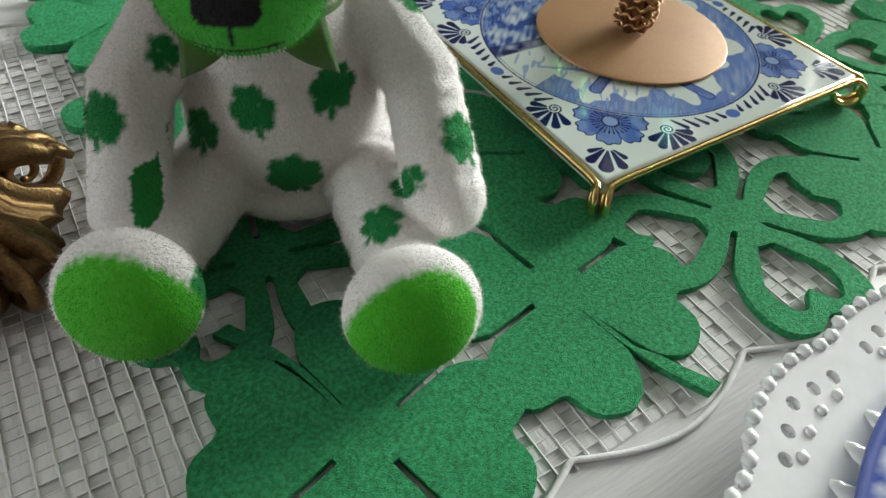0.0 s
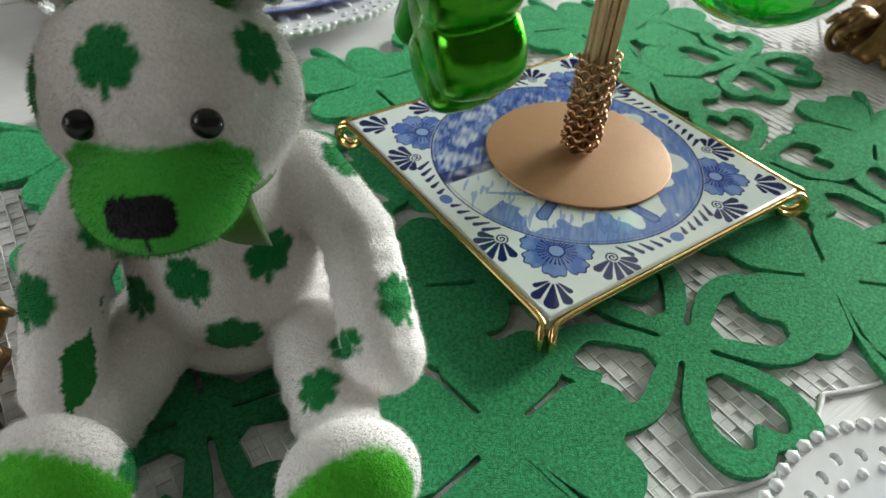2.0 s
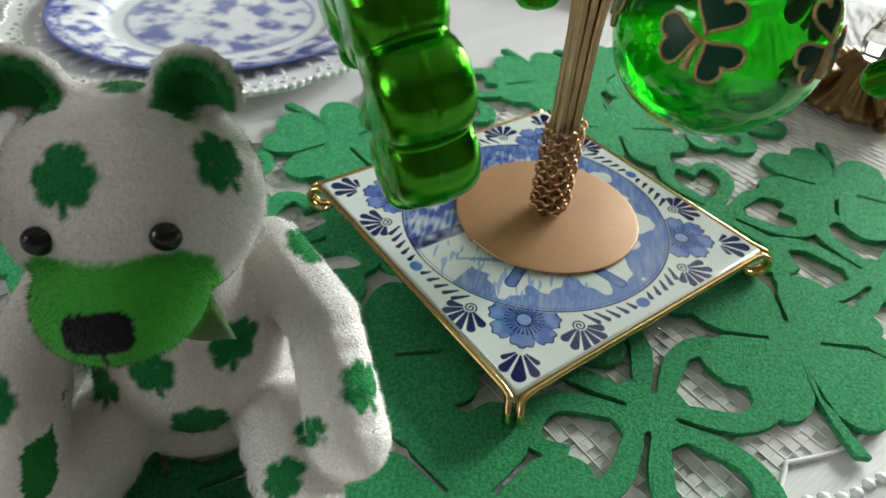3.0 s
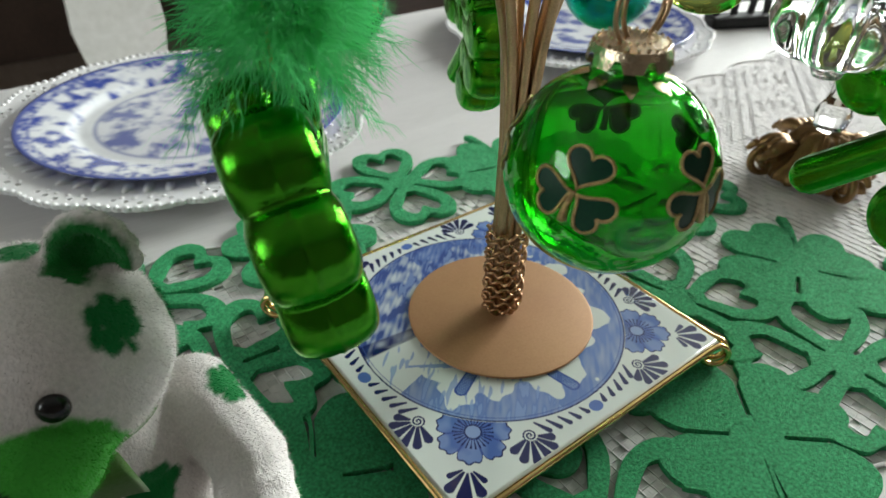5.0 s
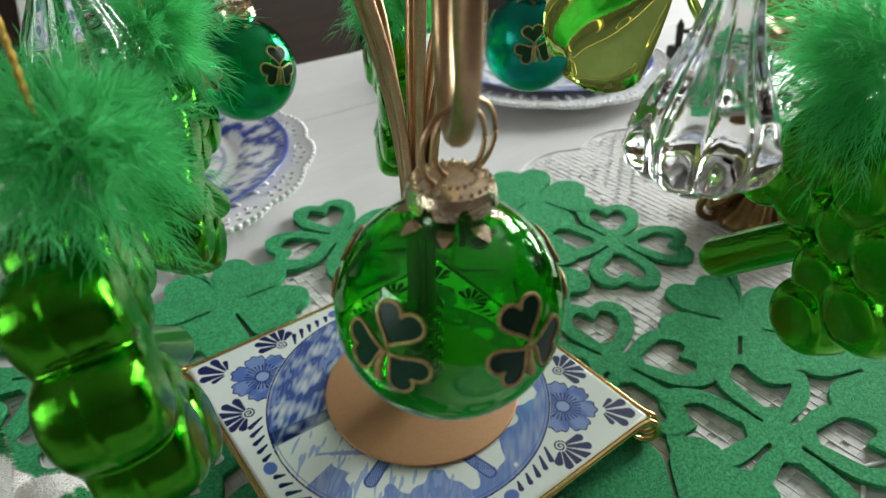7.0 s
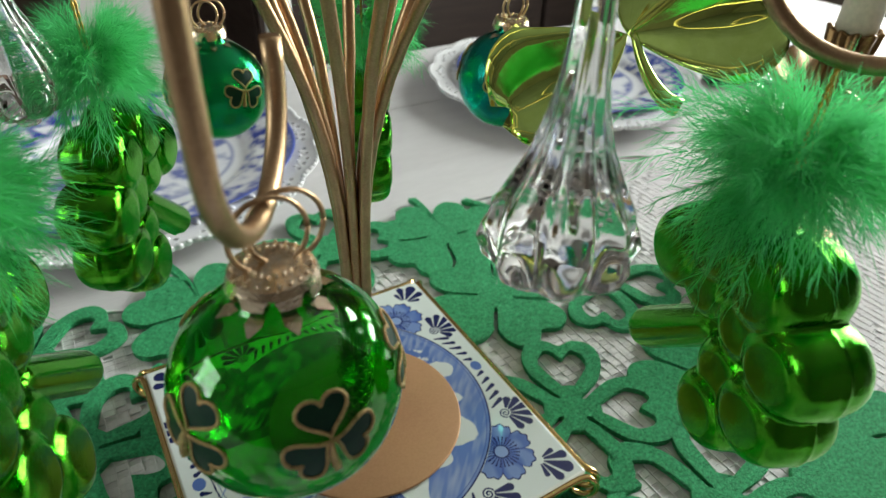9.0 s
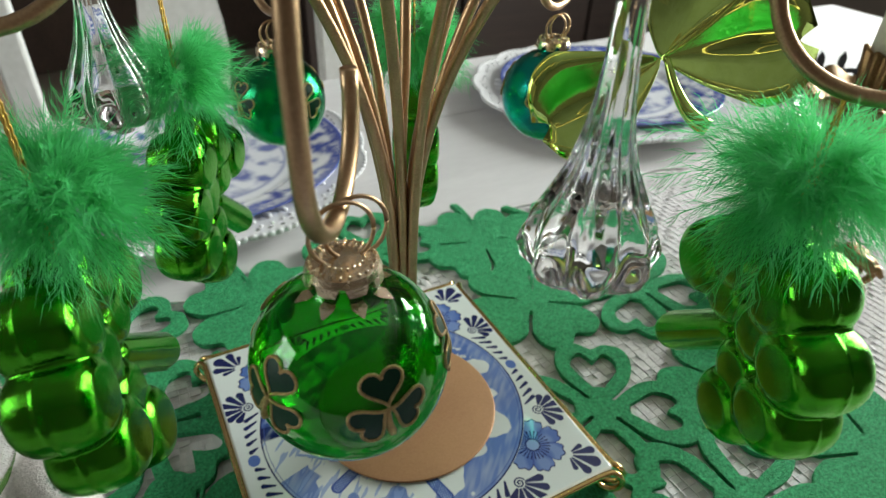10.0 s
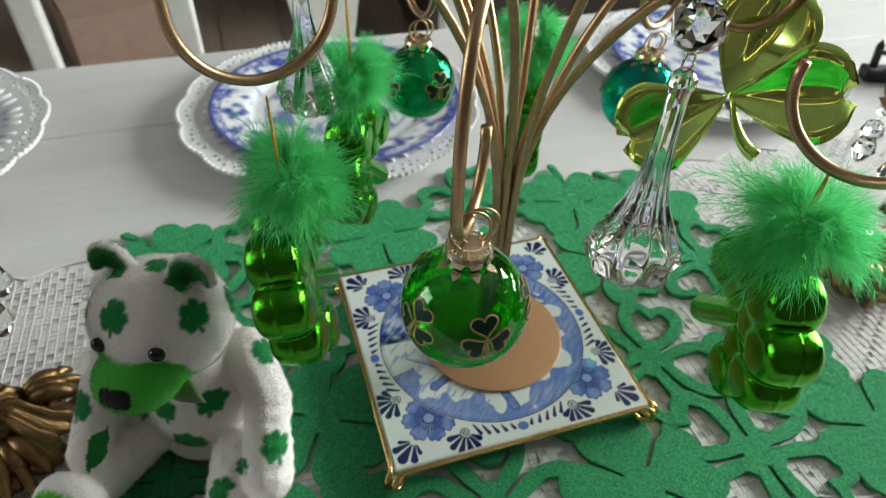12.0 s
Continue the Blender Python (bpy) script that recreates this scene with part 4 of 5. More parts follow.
# ---- plush bear ----
def plush_bear():
    """A sitting soft toy, one skin: white with green clovers, green muzzle, soles and ears."""
    bm = bmesh.new()
    FEET = {-1: (-0.0440, -0.0690, 0.0215), 1: (0.0315, -0.0815, 0.0185)}
    blob(bm, (0, 0.004, 0.034), (0.0335, 0.0330, 0.0340))
    blob(bm, (0, 0.004, 0.056), (0.0290, 0.0260, 0.0280))
    blob(bm, (0, 0.002, 0.071), (0.0230, 0.0210, 0.0160))
    HEAD = pose(-0.002, -0.0070, 0.1005, 0, 0, -6)

    def on_head(place, radii, turn=(0, 0, 0), sub=3):
        bmesh.ops.create_icosphere(bm, subdivisions=sub, radius=1.0, matrix=HEAD @ pose(*place, *turn) @ Matrix.Diagonal((*radii, 1)))
    on_head((0, 0, 0), (0.0325, 0.0300, 0.0290), (-12, 0, 0))
    on_head((0, -0.0250, -0.0098), (0.0200, 0.0208, 0.0146), (-3, 0, 0))
    on_head((0, -0.0160, -0.0100), (0.0215, 0.0160, 0.0148))
    for s in (-1, 1):
        for t in range(9):
            a = radians(200 * t / 8 - 10)
            on_head((s * 0.0190 + 0.0082 * math.cos(a), 0.004, 0.0262 + 0.0100 * math.sin(a)), (0.0032, 0.0036, 0.0032), (0, s * 24, 0), sub=2)
        on_head((s * 0.0190, 0.0065, 0.0270), (0.0085, 0.0028, 0.0100), sub=2)
        capsule(bm, (s * 0.0280, 0.004, 0.066), (s * 0.0420, -0.014, 0.052), 0.0125, 0.0122, 6)
        wide = 0.0116 if s < 0 else 0.0134
        capsule(bm, (s * 0.0420, -0.014, 0.052), (s * 0.0460, -0.038 if s < 0 else -0.042, 0.0275), 0.0122, wide, 6)
        fx, fy, fz = FEET[s]
        capsule(bm, (s * 0.0210, 0.000, 0.018), (fx * 0.98, fy + 0.018, 0.0155), 0.0165, 0.0135, 7)
        blob(bm, (fx, fy + 0.004, fz), (0.0205, 0.0125, 0.0195), (-24, s * 24, 0))
    blob(bm, (0, 0.004, 0.010), (0.031, 0.032, 0.012))
    me = remeshed(bm, 0.0010, 4, "plush_bear")
    n = len(me.vertices)
    co, nr = np.empty(n * 3), np.empty(n * 3)
    me.vertices.foreach_get("co", co)
    me.vertices.foreach_get("normal", nr)
    co, nr = co.reshape(-1, 3), nr.reshape(-1, 3)
    co[:, 2] = np.maximum(co[:, 2], 0.0005)
    me.vertices.foreach_set("co", co.ravel())
    white, spot_c, bright, ear_c, black = (np.array(c) for c in ((0.80, 0.75, 0.74), (0.004, 0.20, 0.046), (0.075, 0.46, 0.020), (0.008, 0.19, 0.030), (0.006, 0.006, 0.007)))
    col = np.tile(white, (n, 1))

    def lay(c, colour):
        col[:] = col + (colour - col) * np.clip(c, 0, 1)[:, None]
    fuzz = np.array([noise.noise(Vector(tuple(c * 700))) for c in co]) * 0.0011

    def clover(at, facing, size, tilt):
        size *= 0.86
        at, facing = np.array(at), np.array(facing, float) / np.linalg.norm(facing)
        side = np.cross((0, 0, 1.0), facing)
        side = side / np.linalg.norm(side)
        up = np.cross(facing, side)
        d = co - at
        u, v = d @ side, d @ up
        ok = (nr @ facing > 0.15) & (np.abs(d @ facing) < 0.02)
        best = np.hypot(u, v) - 0.46 * size
        for k in range(3):
            a = radians(tilt + 90 + 112 * (k - 1))
            for s in (-24, 24):
                b = a + radians(s)
                best = np.minimum(best, np.hypot(u - 0.56 * size * math.cos(b), v - 0.56 * size * math.sin(b)) - 0.40 * size)
        a = radians(tilt - 90)
        t = np.clip((u * math.cos(a) + v * math.sin(a)) / size, 0, 0.95)
        best = np.minimum(best, np.hypot(u - t * size * math.cos(a), v - t * size * math.sin(a)) - 0.16 * size)
        lay(np.where(ok, 0.5 - (best + 0.7 * fuzz) / 0.0012, 0), spot_c)
    F = (0, -1, 0)
    H = lambda *p: tuple(HEAD @ Vector(p))
    for at, facing, size, tilt in (
            ((0.0150, -0.022, 0.0530), F, 0.0088, -8), ((-0.0085, -0.024, 0.0495), F, 0.0084, 12), ((0.001, -0.032, 0.0275), F, 0.0112, 20),
            ((0.0215, -0.026, 0.020), (0.4, -1, -0.3), 0.0064, 60), ((0.0490, -0.033, 0.0440), (0.5, -1, 0.4), 0.0086, 5), ((-0.0470, -0.022, 0.0500), (-0.2, -1, 0.4), 0.0088, -5),
            ((0.0400, 0.000, 0.072), (1, -0.4, 0.8), 0.0084, 30), ((-0.0310, -0.012, 0.063), (0.3, -1, 0.2), 0.0060, 0),
            (H(-0.0070, -0.025, 0.0222), (-0.3, -1, 0.55), 0.0092, 4), (H(0.0280, -0.014, 0.0180), (0.75, -1, 0.45), 0.0086, 10), (H(-0.030, -0.012, 0.008), (-1, -0.5, 0.1), 0.0088, -30),
            (H(0.002, 0.006, 0.029), (0, 0.1, 1), 0.0070, 0), (H(0.029, 0.014, 0.004), (1, 0.6, 0.2), 0.0090, 0), ((0.034, -0.040, 0.031), (0.1, -0.6, 1), 0.0055, 40),
            ((0.0215, -0.056, 0.034), (-0.6, -0.6, 1), 0.0080, 0), ((-0.0285, -0.064, 0.022), (1, -0.5, 0.4), 0.0080, 10), ((-0.025, -0.010, 0.034), (-0.1, -1, 0.7), 0.0084, 0),
            ((0.055, -0.020, 0.040), (1, 0.2, 0.1), 0.0086, 0), ((-0.055, -0.030, 0.028), (-1, 0, 0), 0.0080, 0), ((0, 0.034, 0.06), (0, 1, 0), 0.010, 0), ((0.02, 0.034, 0.03), (0, 1, 0), 0.010, 10)):
        clover(at, facing, size, tilt)
    x, y, z = co.T
    # the head's own directions
    hb = np.array([tuple(v) for v in (HEAD.inverted().to_3x3())])
    hx, hy, hz = ((co - np.array(HEAD.translation)) @ hb.T).T
    head = z > 0.080
    muzzle = np.maximum(np.maximum(np.abs(hx) - 0.0214, hy + 0.0150), np.maximum(hz - 0.0018 - 0.18 * (-hy - 0.018), (np.abs(hx) + hz - 0.0185) * 0.7)) + 0.5 * fuzz
    lay(np.where(head, 0.5 - muzzle / 0.0012, 0), np.array((0.058, 0.42, 0.042)))
    for s in (-1, 1):
        fx, fy, fz = FEET[s]
        e = np.maximum(0.0180 * (np.hypot((x - fx) / 0.0195, (z - fz + 0.002) / 0.0192) - 1), y - fy + 0.0010 - (z - fz) * 0.42) + 0.6 * fuzz
        lay(0.5 - e / 0.0011, bright)
        inner = np.maximum(np.hypot(hx - s * 0.0190, (hz - 0.0270) * 0.85) - 0.0094, np.maximum(hy - 0.0066, 0.0232 - hz)) + 0.5 * fuzz
        lay(np.where(hy > -0.004, 0.5 - inner / 0.0012, 0), ear_c)
        pad = (s * x < 0.0445) & (y < -0.022) & (z < 0.043) & (z > 0.012) & (s * nr[:, 0] < -0.35) & (np.hypot(s * x - 0.0450, (y + 0.034) * 0.6) < (0.0100 if s < 0 else 0.0060))
        lay(pad, ear_c)
    nose = ((hx / 0.0072) ** 4 + ((hz + 0.0052 - fuzz * 0.5) / 0.0044) ** 4) ** 0.25
    lay((nose < 1) & (hy < -0.036), black)
    lay((np.abs(hx) < 0.0006) & (hz < -0.009) & (hz > -0.0150) & (hy < -0.036), black)
    mouth = np.abs(hz + 0.0165 - 10 * hx ** 2)
    lay((mouth < 0.0004) & (np.abs(hx) < 0.011) & (hy < -0.033), black)
    # pile: a short hair on many places of the skin
    rnd = np.random.default_rng(3)
    pick = rnd.integers(0, n, 80000)
    p, q = co[pick], nr[pick]
    bent = q + np.array([0, 0, -0.65]) + rnd.normal(0, 0.30, q.shape)
    bent /= np.linalg.norm(bent, axis=1)[:, None]
    side = np.cross(bent, rnd.normal(0, 1, q.shape))
    side /= np.linalg.norm(side, axis=1)[:, None]
    ln = rnd.uniform(0.0007, 0.0017, (len(pick), 1)) * np.where(co[pick, 2:3] < 0.003, 0.2, 1)
    tint = np.where(col[pick, :1] < 0.5, rnd.uniform(0.65, 1.35, (len(pick), 1)), rnd.uniform(0.90, 1.05, (len(pick), 1)))
    ln *= np.where(col[pick, :1] < 0.5, 1.05, 1.0)
    hair = np.stack([p + side * 0.00008, p - side * 0.00010, p + bent * ln], 1)
    hair[:, :, 2] = np.maximum(hair[:, :, 2], 0.0004)

    back = np.einsum("ij,ij->i", np.cross(hair[:, 1] - hair[:, 0], hair[:, 2] - hair[:, 0]), q) < 0
    hair[back] = hair[back][:, [1, 0, 2]]

    # which sewn piece each place of the skin belongs to
    def egg(at, radii):
        return (np.linalg.norm((co - np.array(at)) / np.array(radii), axis=1) - 1) * min(radii)

    def limb(p0, p1, r):
        p0, p1 = np.array(p0), np.array(p1)
        t = np.clip((co - p0) @ (p1 - p0) / ((p1 - p0) @ (p1 - p0)), 0, 1)
        return np.linalg.norm(co - p0 - t[:, None] * (p1 - p0), axis=1) - r
    reach = {"torso": np.minimum(egg((0, 0.004, 0.034), (0.0335, 0.033, 0.034)), np.minimum(egg((0, 0.004, 0.056), (0.029, 0.026, 0.028)), egg((0, 0.002, 0.071), (0.023, 0.021, 0.016))))}
    head_at = np.array(HEAD.translation)
    reach["head"] = np.minimum(egg(head_at, (0.0325, 0.030, 0.029)), egg(head_at + np.array((0, -0.025, -0.0098)), (0.020, 0.0208, 0.0146)))
    for s in (-1, 1):
        fx, fy, fz = FEET[s]
        reach["arm", s] = np.minimum(limb((s * 0.028, 0.004, 0.066), (s * 0.042, -0.014, 0.052), 0.0125), limb((s * 0.042, -0.014, 0.052), (s * 0.046, -0.040, 0.0275), 0.0125))
        reach["leg", s] = np.minimum(limb((s * 0.021, 0, 0.018), (fx * 0.98, fy + 0.018, 0.0155), 0.015), egg((fx, fy + 0.004, fz), (0.0205, 0.014, 0.0195)))
    keys = list(reach)
    nearest = np.argmin(np.stack([reach[k] for k in keys]), 0)
    first = np.array([f.vertices[0] for f in me.polygons])
    skin = [list(f.vertices) for f in me.polygons]
    ears = {s: (np.hypot(hx - s * 0.0190, hz - 0.0270) < 0.0155) & (hz > 0.0205) for s in (-1, 1)}
    sole = {s: (np.abs(col - bright).sum(1) < 0.25) & (s * x > 0) & (z < 0.05) for s in (-1, 1)}
    is_muzzle = (muzzle < 0.0004) & head
    owner = nearest.copy()
    names = [k if isinstance(k, str) else k[0] for k in keys]
    home = {}
    for nm, mask, host in [("muzzle", is_muzzle, "head")] + [("ear", ears[s], "head") for s in (-1, 1)] + [("sole", sole[s], ("leg", s)) for s in (-1, 1)]:
        owner[mask] = len(names)
        home[len(names)] = keys.index(host)
        names.append(nm)
    ob = thing("plush_bear", "white plush toy bear with green clovers sitting on the mat", "soft toy", (-0.165, -0.010, TOP + 0.0052), -22)
    made = {}
    labels = {"muzzle": "green plush muzzle with a black nose", "ear": "ear with a green lining", "sole": "bright green plush sole"}
    for k, nm in enumerate(names):
        faces = [f for f, o in zip(skin, owner[first]) if o == k]
        used = sorted({v for f in faces for v in f})
        if not used:
            continue
        slot_of = {v: i for i, v in enumerate(used)}
        mine = owner[pick] == k
        tufts = hair[mine].reshape(-1, 3)
        base = len(used)
        out = bpy.data.meshes.new(nm)
        out.from_pydata(np.concatenate([co[used], tufts]).tolist(), [], [[slot_of[v] for v in f] for f in faces] + (np.arange(len(tufts)).reshape(-1, 3) + base).tolist())
        paint = np.concatenate([col[used], np.repeat(col[pick[mine]] * tint[mine], 3, 0)])
        layer = out.color_attributes.new("paint", "FLOAT_COLOR", "POINT")
        layer.data.foreach_set("color", np.concatenate([paint, np.ones((len(paint), 1))], 1).ravel())
        out.materials.append(M_PLUSH)
        out.materials.append(M_PILE)
        out.polygons.foreach_set("material_index", np.repeat([0, 1], [len(faces), len(tufts) // 3]).astype(np.int32))
        out.shade_smooth()
        # the whole skin's own normals keep the joins soft
        out.normals_split_custom_set_from_vertices(np.concatenate([nr[used], np.zeros((len(tufts), 3))]).tolist())
        piece = new(nm, out)
        piece.parent = made.get(home.get(k), ob)
        if nm in labels:
            piece["label"] = labels[nm]
        made[k] = piece
    for s in (-1, 1):
        eb = bmesh.new()
        blob(eb, tuple(HEAD @ Vector((s * 0.0133, -0.0262, 0.0072))), (0.0036, 0.0029, 0.0036), sub=3)
        part("eye", eb, M_BEAD, made[keys.index("head")], "black bead eye")
    return ob


bear = plush_bear()


def bow():
    """A green ribbon round the bear's neck with two hanging ends."""
    ob = thing("ribbon_bow", "olive green ribbon tied round the toy's neck", "ribbon", (-0.165, -0.010, TOP + 0.0052), -22)
    M = material("olive_ribbon", (0.07, 0.19, 0.012), 0.6, second=(0.05, 0.15, 0.01), grain=900, bump=0.0003, sheen=0.3)
    for s in (-1, 1):
        bm = bmesh.new()
        rows = []
        for k in range(9):
            t = k / 8
            cx, w = -0.004 + s * (0.003 + 0.018 * t), 0.0025 + 0.0085 * t
            rows.append([bm.verts.new((cx - s * w * 0.3, -0.0265 - 0.002 * math.sin(3 * t), 0.0785 - 0.004 * t + w * 0.6)), bm.verts.new((cx, -0.0285 - 0.003 * math.sin(4 * t), 0.0785 - 0.005 * t - w))])
        for a, b in zip(rows, rows[1:]):
            bm.faces.new((a[0], b[0], b[1], a[1]))
        lp = part("bow_loop", bm, M, ob)
        so = lp.modifiers.new("body", "SOLIDIFY")
        so.thickness = 0.0006
    part("neck_band", turned([(0.0212, 0.0735), (0.0216, 0.0760), (0.0212, 0.0785), (0.0206, 0.0760), (0.0212, 0.0735)], 40), M, ob)


bow()


# ---- candlesticks ----
def candlestick(x, y, turn):
    ob = thing("candlestick", "ornate aged gilt candlestick with glass prisms", "candlestick", (x, y, TOP + 0.0013), turn, "candlesticks")

    def leafy(a, r, z):
        f = 1 + 0.10 * math.cos(8 * a) + 0.05 * math.cos(24 * a + 60 * z)
        return r * f, z + 0.0015 * math.cos(16 * a)
    part("base", turned([(0, 0.004), (0.030, 0.004), (0.036, 0.007), (0.034, 0.012), (0.026, 0.017), (0.022, 0.024), (0.018, 0.031), (0.015, 0.036), (0, 0.038)], 96, leafy), M_GILT, ob, "cast gilt foot with acanthus leaves")
    for k in range(4):
        bm = bmesh.new()
        pts, rad = [], []
        for i in range(46):
            t = i / 45
            a = radians(95 - 560 * t)
            r = 0.0105 * (1 - t) ** 0.75 + 0.0012
            pts.append((0.033 + r * math.cos(a) + 0.004 * (1 - t), 0, 0.0135 + r * math.sin(a)))
            rad.append(0.0030 * (1 - 0.6 * t))
        tube(bm, pts, rad, 8)
        for s in (-1, 0, 1):
            pts = [(0.020 + 0.026 * t, s * 0.0075 * (0.4 + t), 0.026 - 0.012 * t + 0.007 * math.sin(math.pi * t) + (0.004 if t > 0.8 else 0)) for t in [i / 12 for i in range(13)]]
            tube(bm, pts, [0.0016 + 0.0034 * math.sin(math.pi * min(1, 0.15 + 0.85 * i / 12)) for i in range(13)], 8)
        w = part("scroll_foot", bm, M_GILT, ob)
        w.matrix_basis = pose(0, 0, 0, 0, 0, 90 * k + 20)
    part("glass_stem", turned([(0.006, 0.037), (0.010, 0.040), (0.012, 0.05), (0.007, 0.062), (0.006, 0.085), (0.010, 0.100), (0.007, 0.112), (0.0, 0.113)], 12), M_CLEAR, ob, smooth=False)

    def cupwave(a, r, z):
        return r * (1 + 0.07 * math.cos(10 * a)), z + 0.003 * math.cos(10 * a) * r / 0.04
    part("bobeche", turned([(0, 0.112), (0.010, 0.113), (0.026, 0.121), (0.036, 0.133), (0.039, 0.136), (0.036, 0.1375), (0.024, 0.126), (0.012, 0.119), (0.011, 0.14), (0.0135, 0.160), (0.012, 0.161), (0, 0.150)], 80, cupwave), M_GILT, ob, "cast gilt cup with a leafy rim")
    part("candle", turned([(0, 0.151), (0.0105, 0.151), (0.0100, 0.245), (0.004, 0.248), (0, 0.247)], 24), M_WAX, ob, "ivory wax candle")
    for k in range(8):
        a = 2 * math.pi * (k + 0.5) / 8
        bm = bmesh.new()
        bmesh.ops.create_icosphere(bm, subdivisions=1, radius=1.0, matrix=pose(0.0365 * math.cos(a), 0.0365 * math.sin(a), 0.121) @ Matrix.Diagonal((0.0042, 0.0042, 0.0055, 1)))
        lathe_bm = turned([(0, -0.020), (0.0040, -0.0165), (0.0075, -0.010), (0.0055, -0.003), (0, 0.0)], 8)
        bmesh.ops.translate(lathe_bm, vec=(0.0365 * math.cos(a), 0.0365 * math.sin(a), 0.1135), verts=lathe_bm.verts)
        tmp = bpy.data.meshes.new("prism")
        lathe_bm.to_mesh(tmp)
        lathe_bm.free()
        bm.from_mesh(tmp)
        tube(bm, [(0.0365 * math.cos(a), 0.0365 * math.sin(a), z) for z in (0.112, 0.117, 0.126, 0.134)], 0.0004, 4)
        part("prism", bm, M_CLEAR, ob, "clear cut glass prism", smooth=False)


candlestick(-0.277, 0.010, 10)
candlestick(0.299, -0.006, 35)


# ---- black picket fence ornament ----
def picket():
    ob = thing("picket_fence_ornament", "black cut-out picket fence ornament on the table", "ornament", (0.625, 0.225, TOP), -25)
    part("ground_strip", boxed(-0.075, -0.012, 0.0, 0.075, 0.012, 0.014, 0.003), M_BLACK, ob, smooth=False)
    for k in range(7):
        x = -0.066 + 0.022 * k
        part("picket", sheet([(x - 0.004, 0), (x + 0.004, 0), (x + 0.004, 0.034), (x, 0.041), (x - 0.004, 0.034)], [], 0.003), M_BLACK, ob, smooth=False).matrix_basis = pose(0, 0.0015, 0.012, 90, (k % 3 - 1) * 6, 0)
    part("rail", boxed(-0.072, -0.0045, 0.030, 0.072, -0.0018, 0.035), M_BLACK, ob, smooth=False)


picket()


# ---- chairs and the far side of the room ----
def chair(x, y, turn):
    ob = thing("dining_chair", "white painted wooden dining chair beyond the table", "chair", (x, y, 0), turn, "dining chairs")
    part("seat", boxed(-0.20, -0.19, 0.435, 0.20, 0.19, 0.465, 0.008), M_CHAIR, ob, smooth=False)
    for sx in (-0.17, 0.17):
        part("front_leg", rod([(sx, -0.16, 0.0), (sx, -0.16, 0.2), (sx, -0.16, 0.434)], [0.014, 0.018, 0.020], 10), M_CHAIR, ob)
        part("back_post", boxed(sx - 0.02, 0.192, 0.0, sx + 0.02, 0.222, 0.98, 0.006), M_CHAIR, ob, smooth=False)
    part("top_rail", boxed(-0.149, 0.196, 0.88, 0.149, 0.218, 0.97, 0.006), M_CHAIR, ob, smooth=False)
    part("cross_rail", boxed(-0.149, 0.198, 0.56, 0.149, 0.216, 0.60, 0.004), M_CHAIR, ob, smooth=False)
    return ob


def splat_chair(x, y, turn):
    ob = thing("splat_back_chair", "white painted chair with a vase-shaped splat behind the table", "chair", (x, y, 0), turn, "dining chairs")
    part("seat", boxed(-0.20, -0.40, 0.435, 0.20, -0.02, 0.465, 0.02), M_CHAIR, ob, smooth=False)
    half = [(0.026, 0.466), (0.030, 0.52), (0.044, 0.60), (0.055, 0.66), (0.0630, 0.71), (0.0590, 0.76), (0.050, 0.82), (0.040, 0.87), (0.036, 0.925)]
    splat = sheet([(w, h) for w, h in half] + [(-w, h) for w, h in half[::-1]], [], 0.014)
    part("splat", splat, M_CHAIR, ob, smooth=False).matrix_basis = pose(0, 0.007, 0, 90, 0, 0)
    for sx in (-1, 1):
        post = boxed(-0.02, -0.014, 0.0, 0.02, 0.014, 0.96, 0.005)
        bmesh.ops.transform(post, matrix=pose(sx * 0.228, 0, 0, 0, 0, 0), verts=post.verts)
        part("back_post", post, M_CHAIR, ob, smooth=False)
        part("front_leg", rod([(sx * 0.17, -0.37, 0.0), (sx * 0.17, -0.37, 0.2), (sx * 0.17, -0.37, 0.434)], [0.014, 0.018, 0.020], 10), M_CHAIR, ob)
    part("top_rail", boxed(-0.207, -0.011, 0.926, 0.207, 0.011, 0.99, 0.006), M_CHAIR, ob, smooth=False)
    return ob


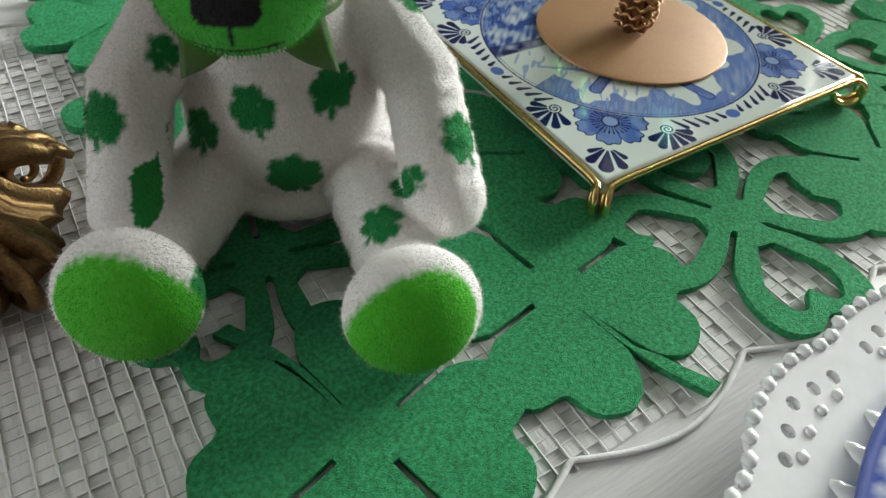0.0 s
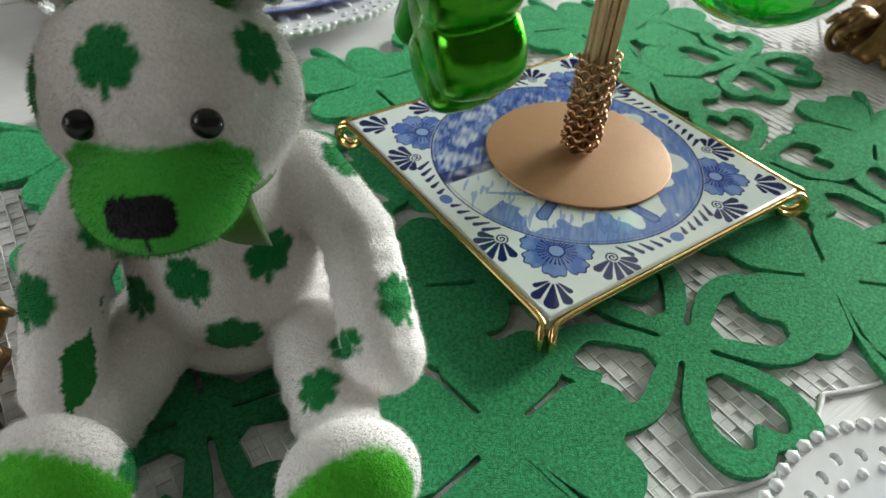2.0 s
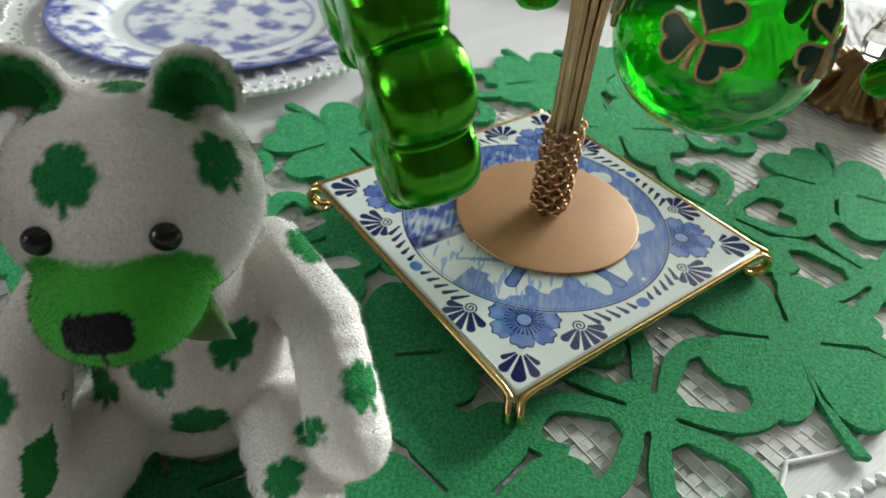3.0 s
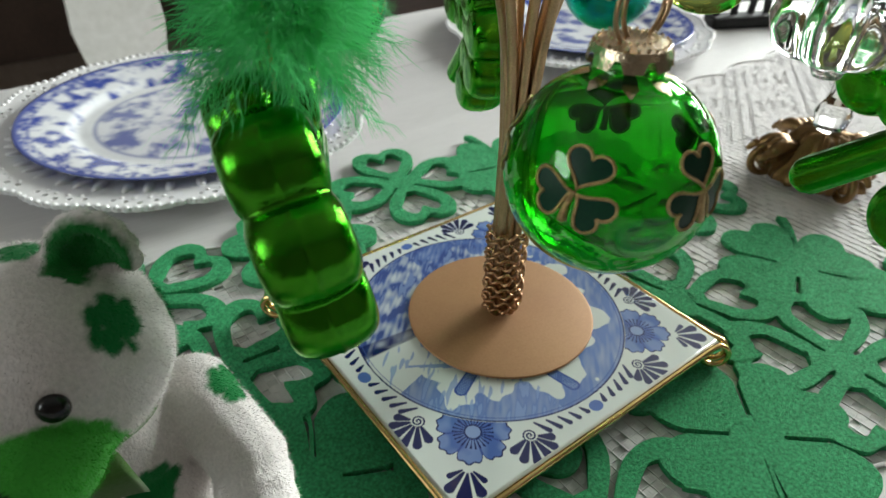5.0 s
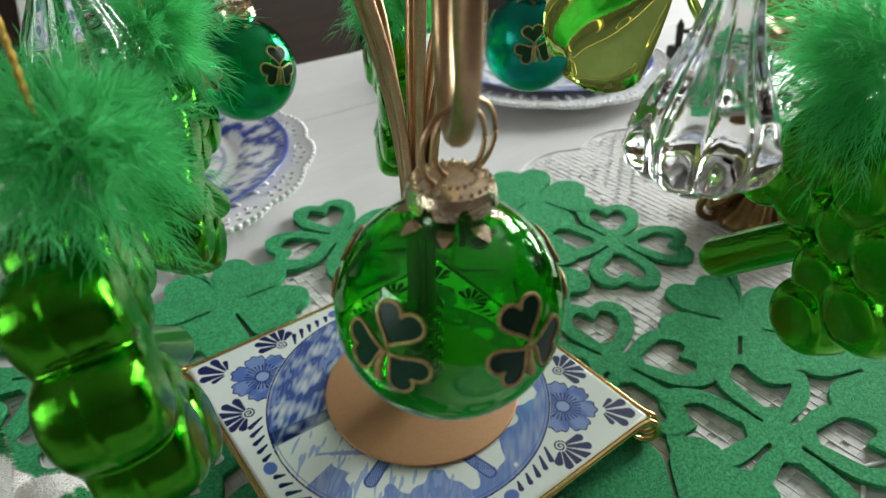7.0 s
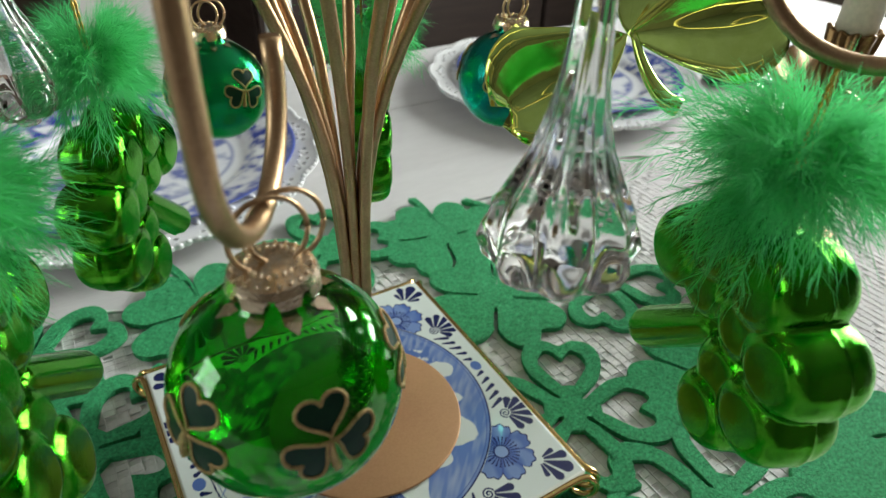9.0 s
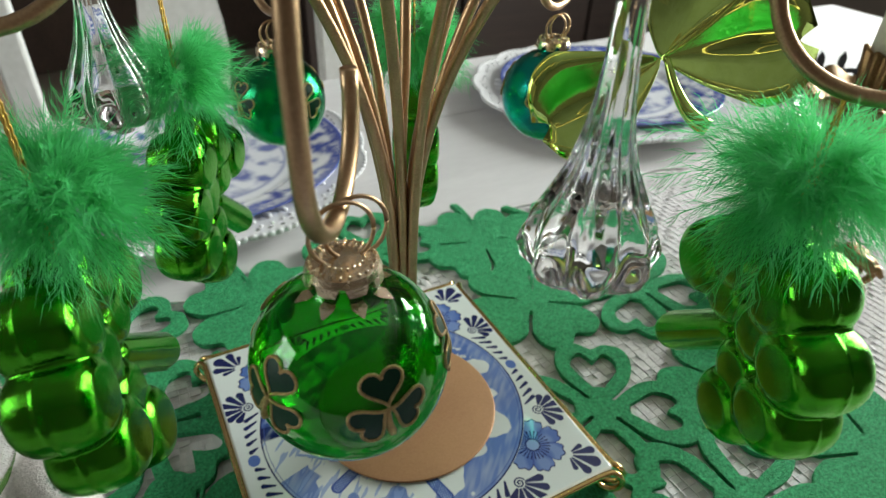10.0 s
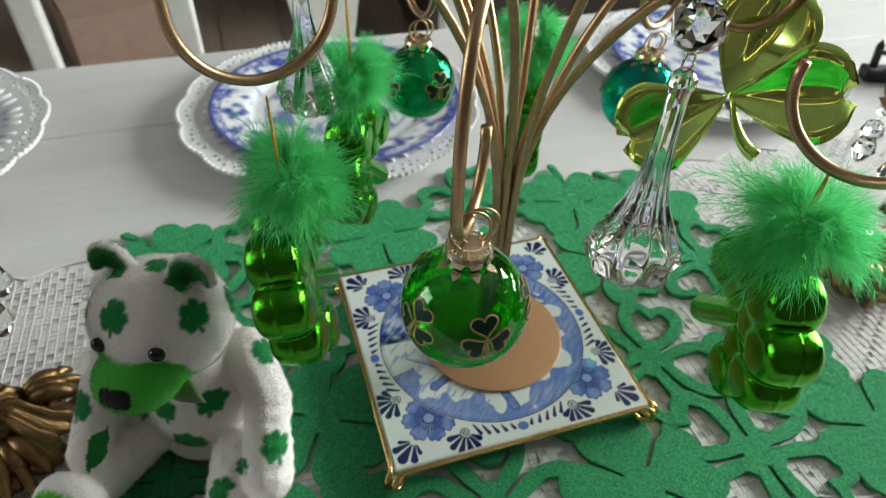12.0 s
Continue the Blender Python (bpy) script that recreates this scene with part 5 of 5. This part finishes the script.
splat_chair(0.034, 0.85, 0)
chair(-0.58, 0.645, 0)


def cabinet(x0, x1, y):
    ob = thing("sideboard", "dark stained wooden sideboard against the wall", "cabinet", ((x0 + x1) / 2, y, 0))
    w = (x1 - x0) / 2
    part("body", boxed(-w, -0.2, 0.06, w, 0.2, 0.86, 0.006), M_DARK, ob, smooth=False)
    part("top", boxed(-w - 0.02, -0.22, 0.861, w + 0.02, 0.2, 0.89, 0.006), M_DARK, ob, smooth=False)
    for k in range(3):
        a, b = -w + 2 * w * k / 3 + 0.01, -w + 2 * w * (k + 1) / 3 - 0.01
        d = part("door", boxed(a, -0.222, 0.1, b, -0.202, 0.83, 0.004), M_DARK, ob, smooth=False)
        part("handle", rod([(b - 0.04, -0.222, 0.5), (b - 0.04, -0.24, 0.5), (b - 0.04, -0.24, 0.44), (b - 0.04, -0.222, 0.44)], 0.005, 8), M_BRASS, d)
    part("plinth", boxed(-w + 0.02, -0.18, 0.0, w - 0.02, 0.18, 0.059), M_DARK, ob, smooth=False)


cabinet(0.55, 2.4, 2.2)
cbox = thing("cardboard_box", "small brown cardboard box standing on the floor", "box", (-0.55, 2.3, 0), 20)
part("carton", boxed(-0.16, -0.12, 0.0, 0.16, 0.12, 0.20, 0.002), M_BOX, cbox, smooth=False)
for s in (-1, 1):
    fl = part("flap", boxed(-0.158, 0, 0, 0.158, 0.118, 0.003), M_BOX, cbox, smooth=False)
    fl.matrix_basis = pose(0, -0.12, 0.2, 25, 0, 0) if s < 0 else pose(0, 0.12, 0.2, 18, 0, 180)

# floor boards last
plank = bmesh.new()
box(plank, -0.0585, -0.70, 0, 0.0585, 0.70, 0.006)
plank_me = bpy.data.meshes.new("plank")
plank.to_mesh(plank_me)
plank.free()
plank_me.materials.append(M_FLOOR)
for i in range(43):
    for j in range(4):
        y = -2.0 + 1.402 * j + (0.7 if i % 2 else 0.0)
        if y > 2.7:
            continue
        o = new("plank", plank_me)
        o.parent = floor
        o.matrix_basis = pose(-2.5 + 0.119 * i, y, -0.006)
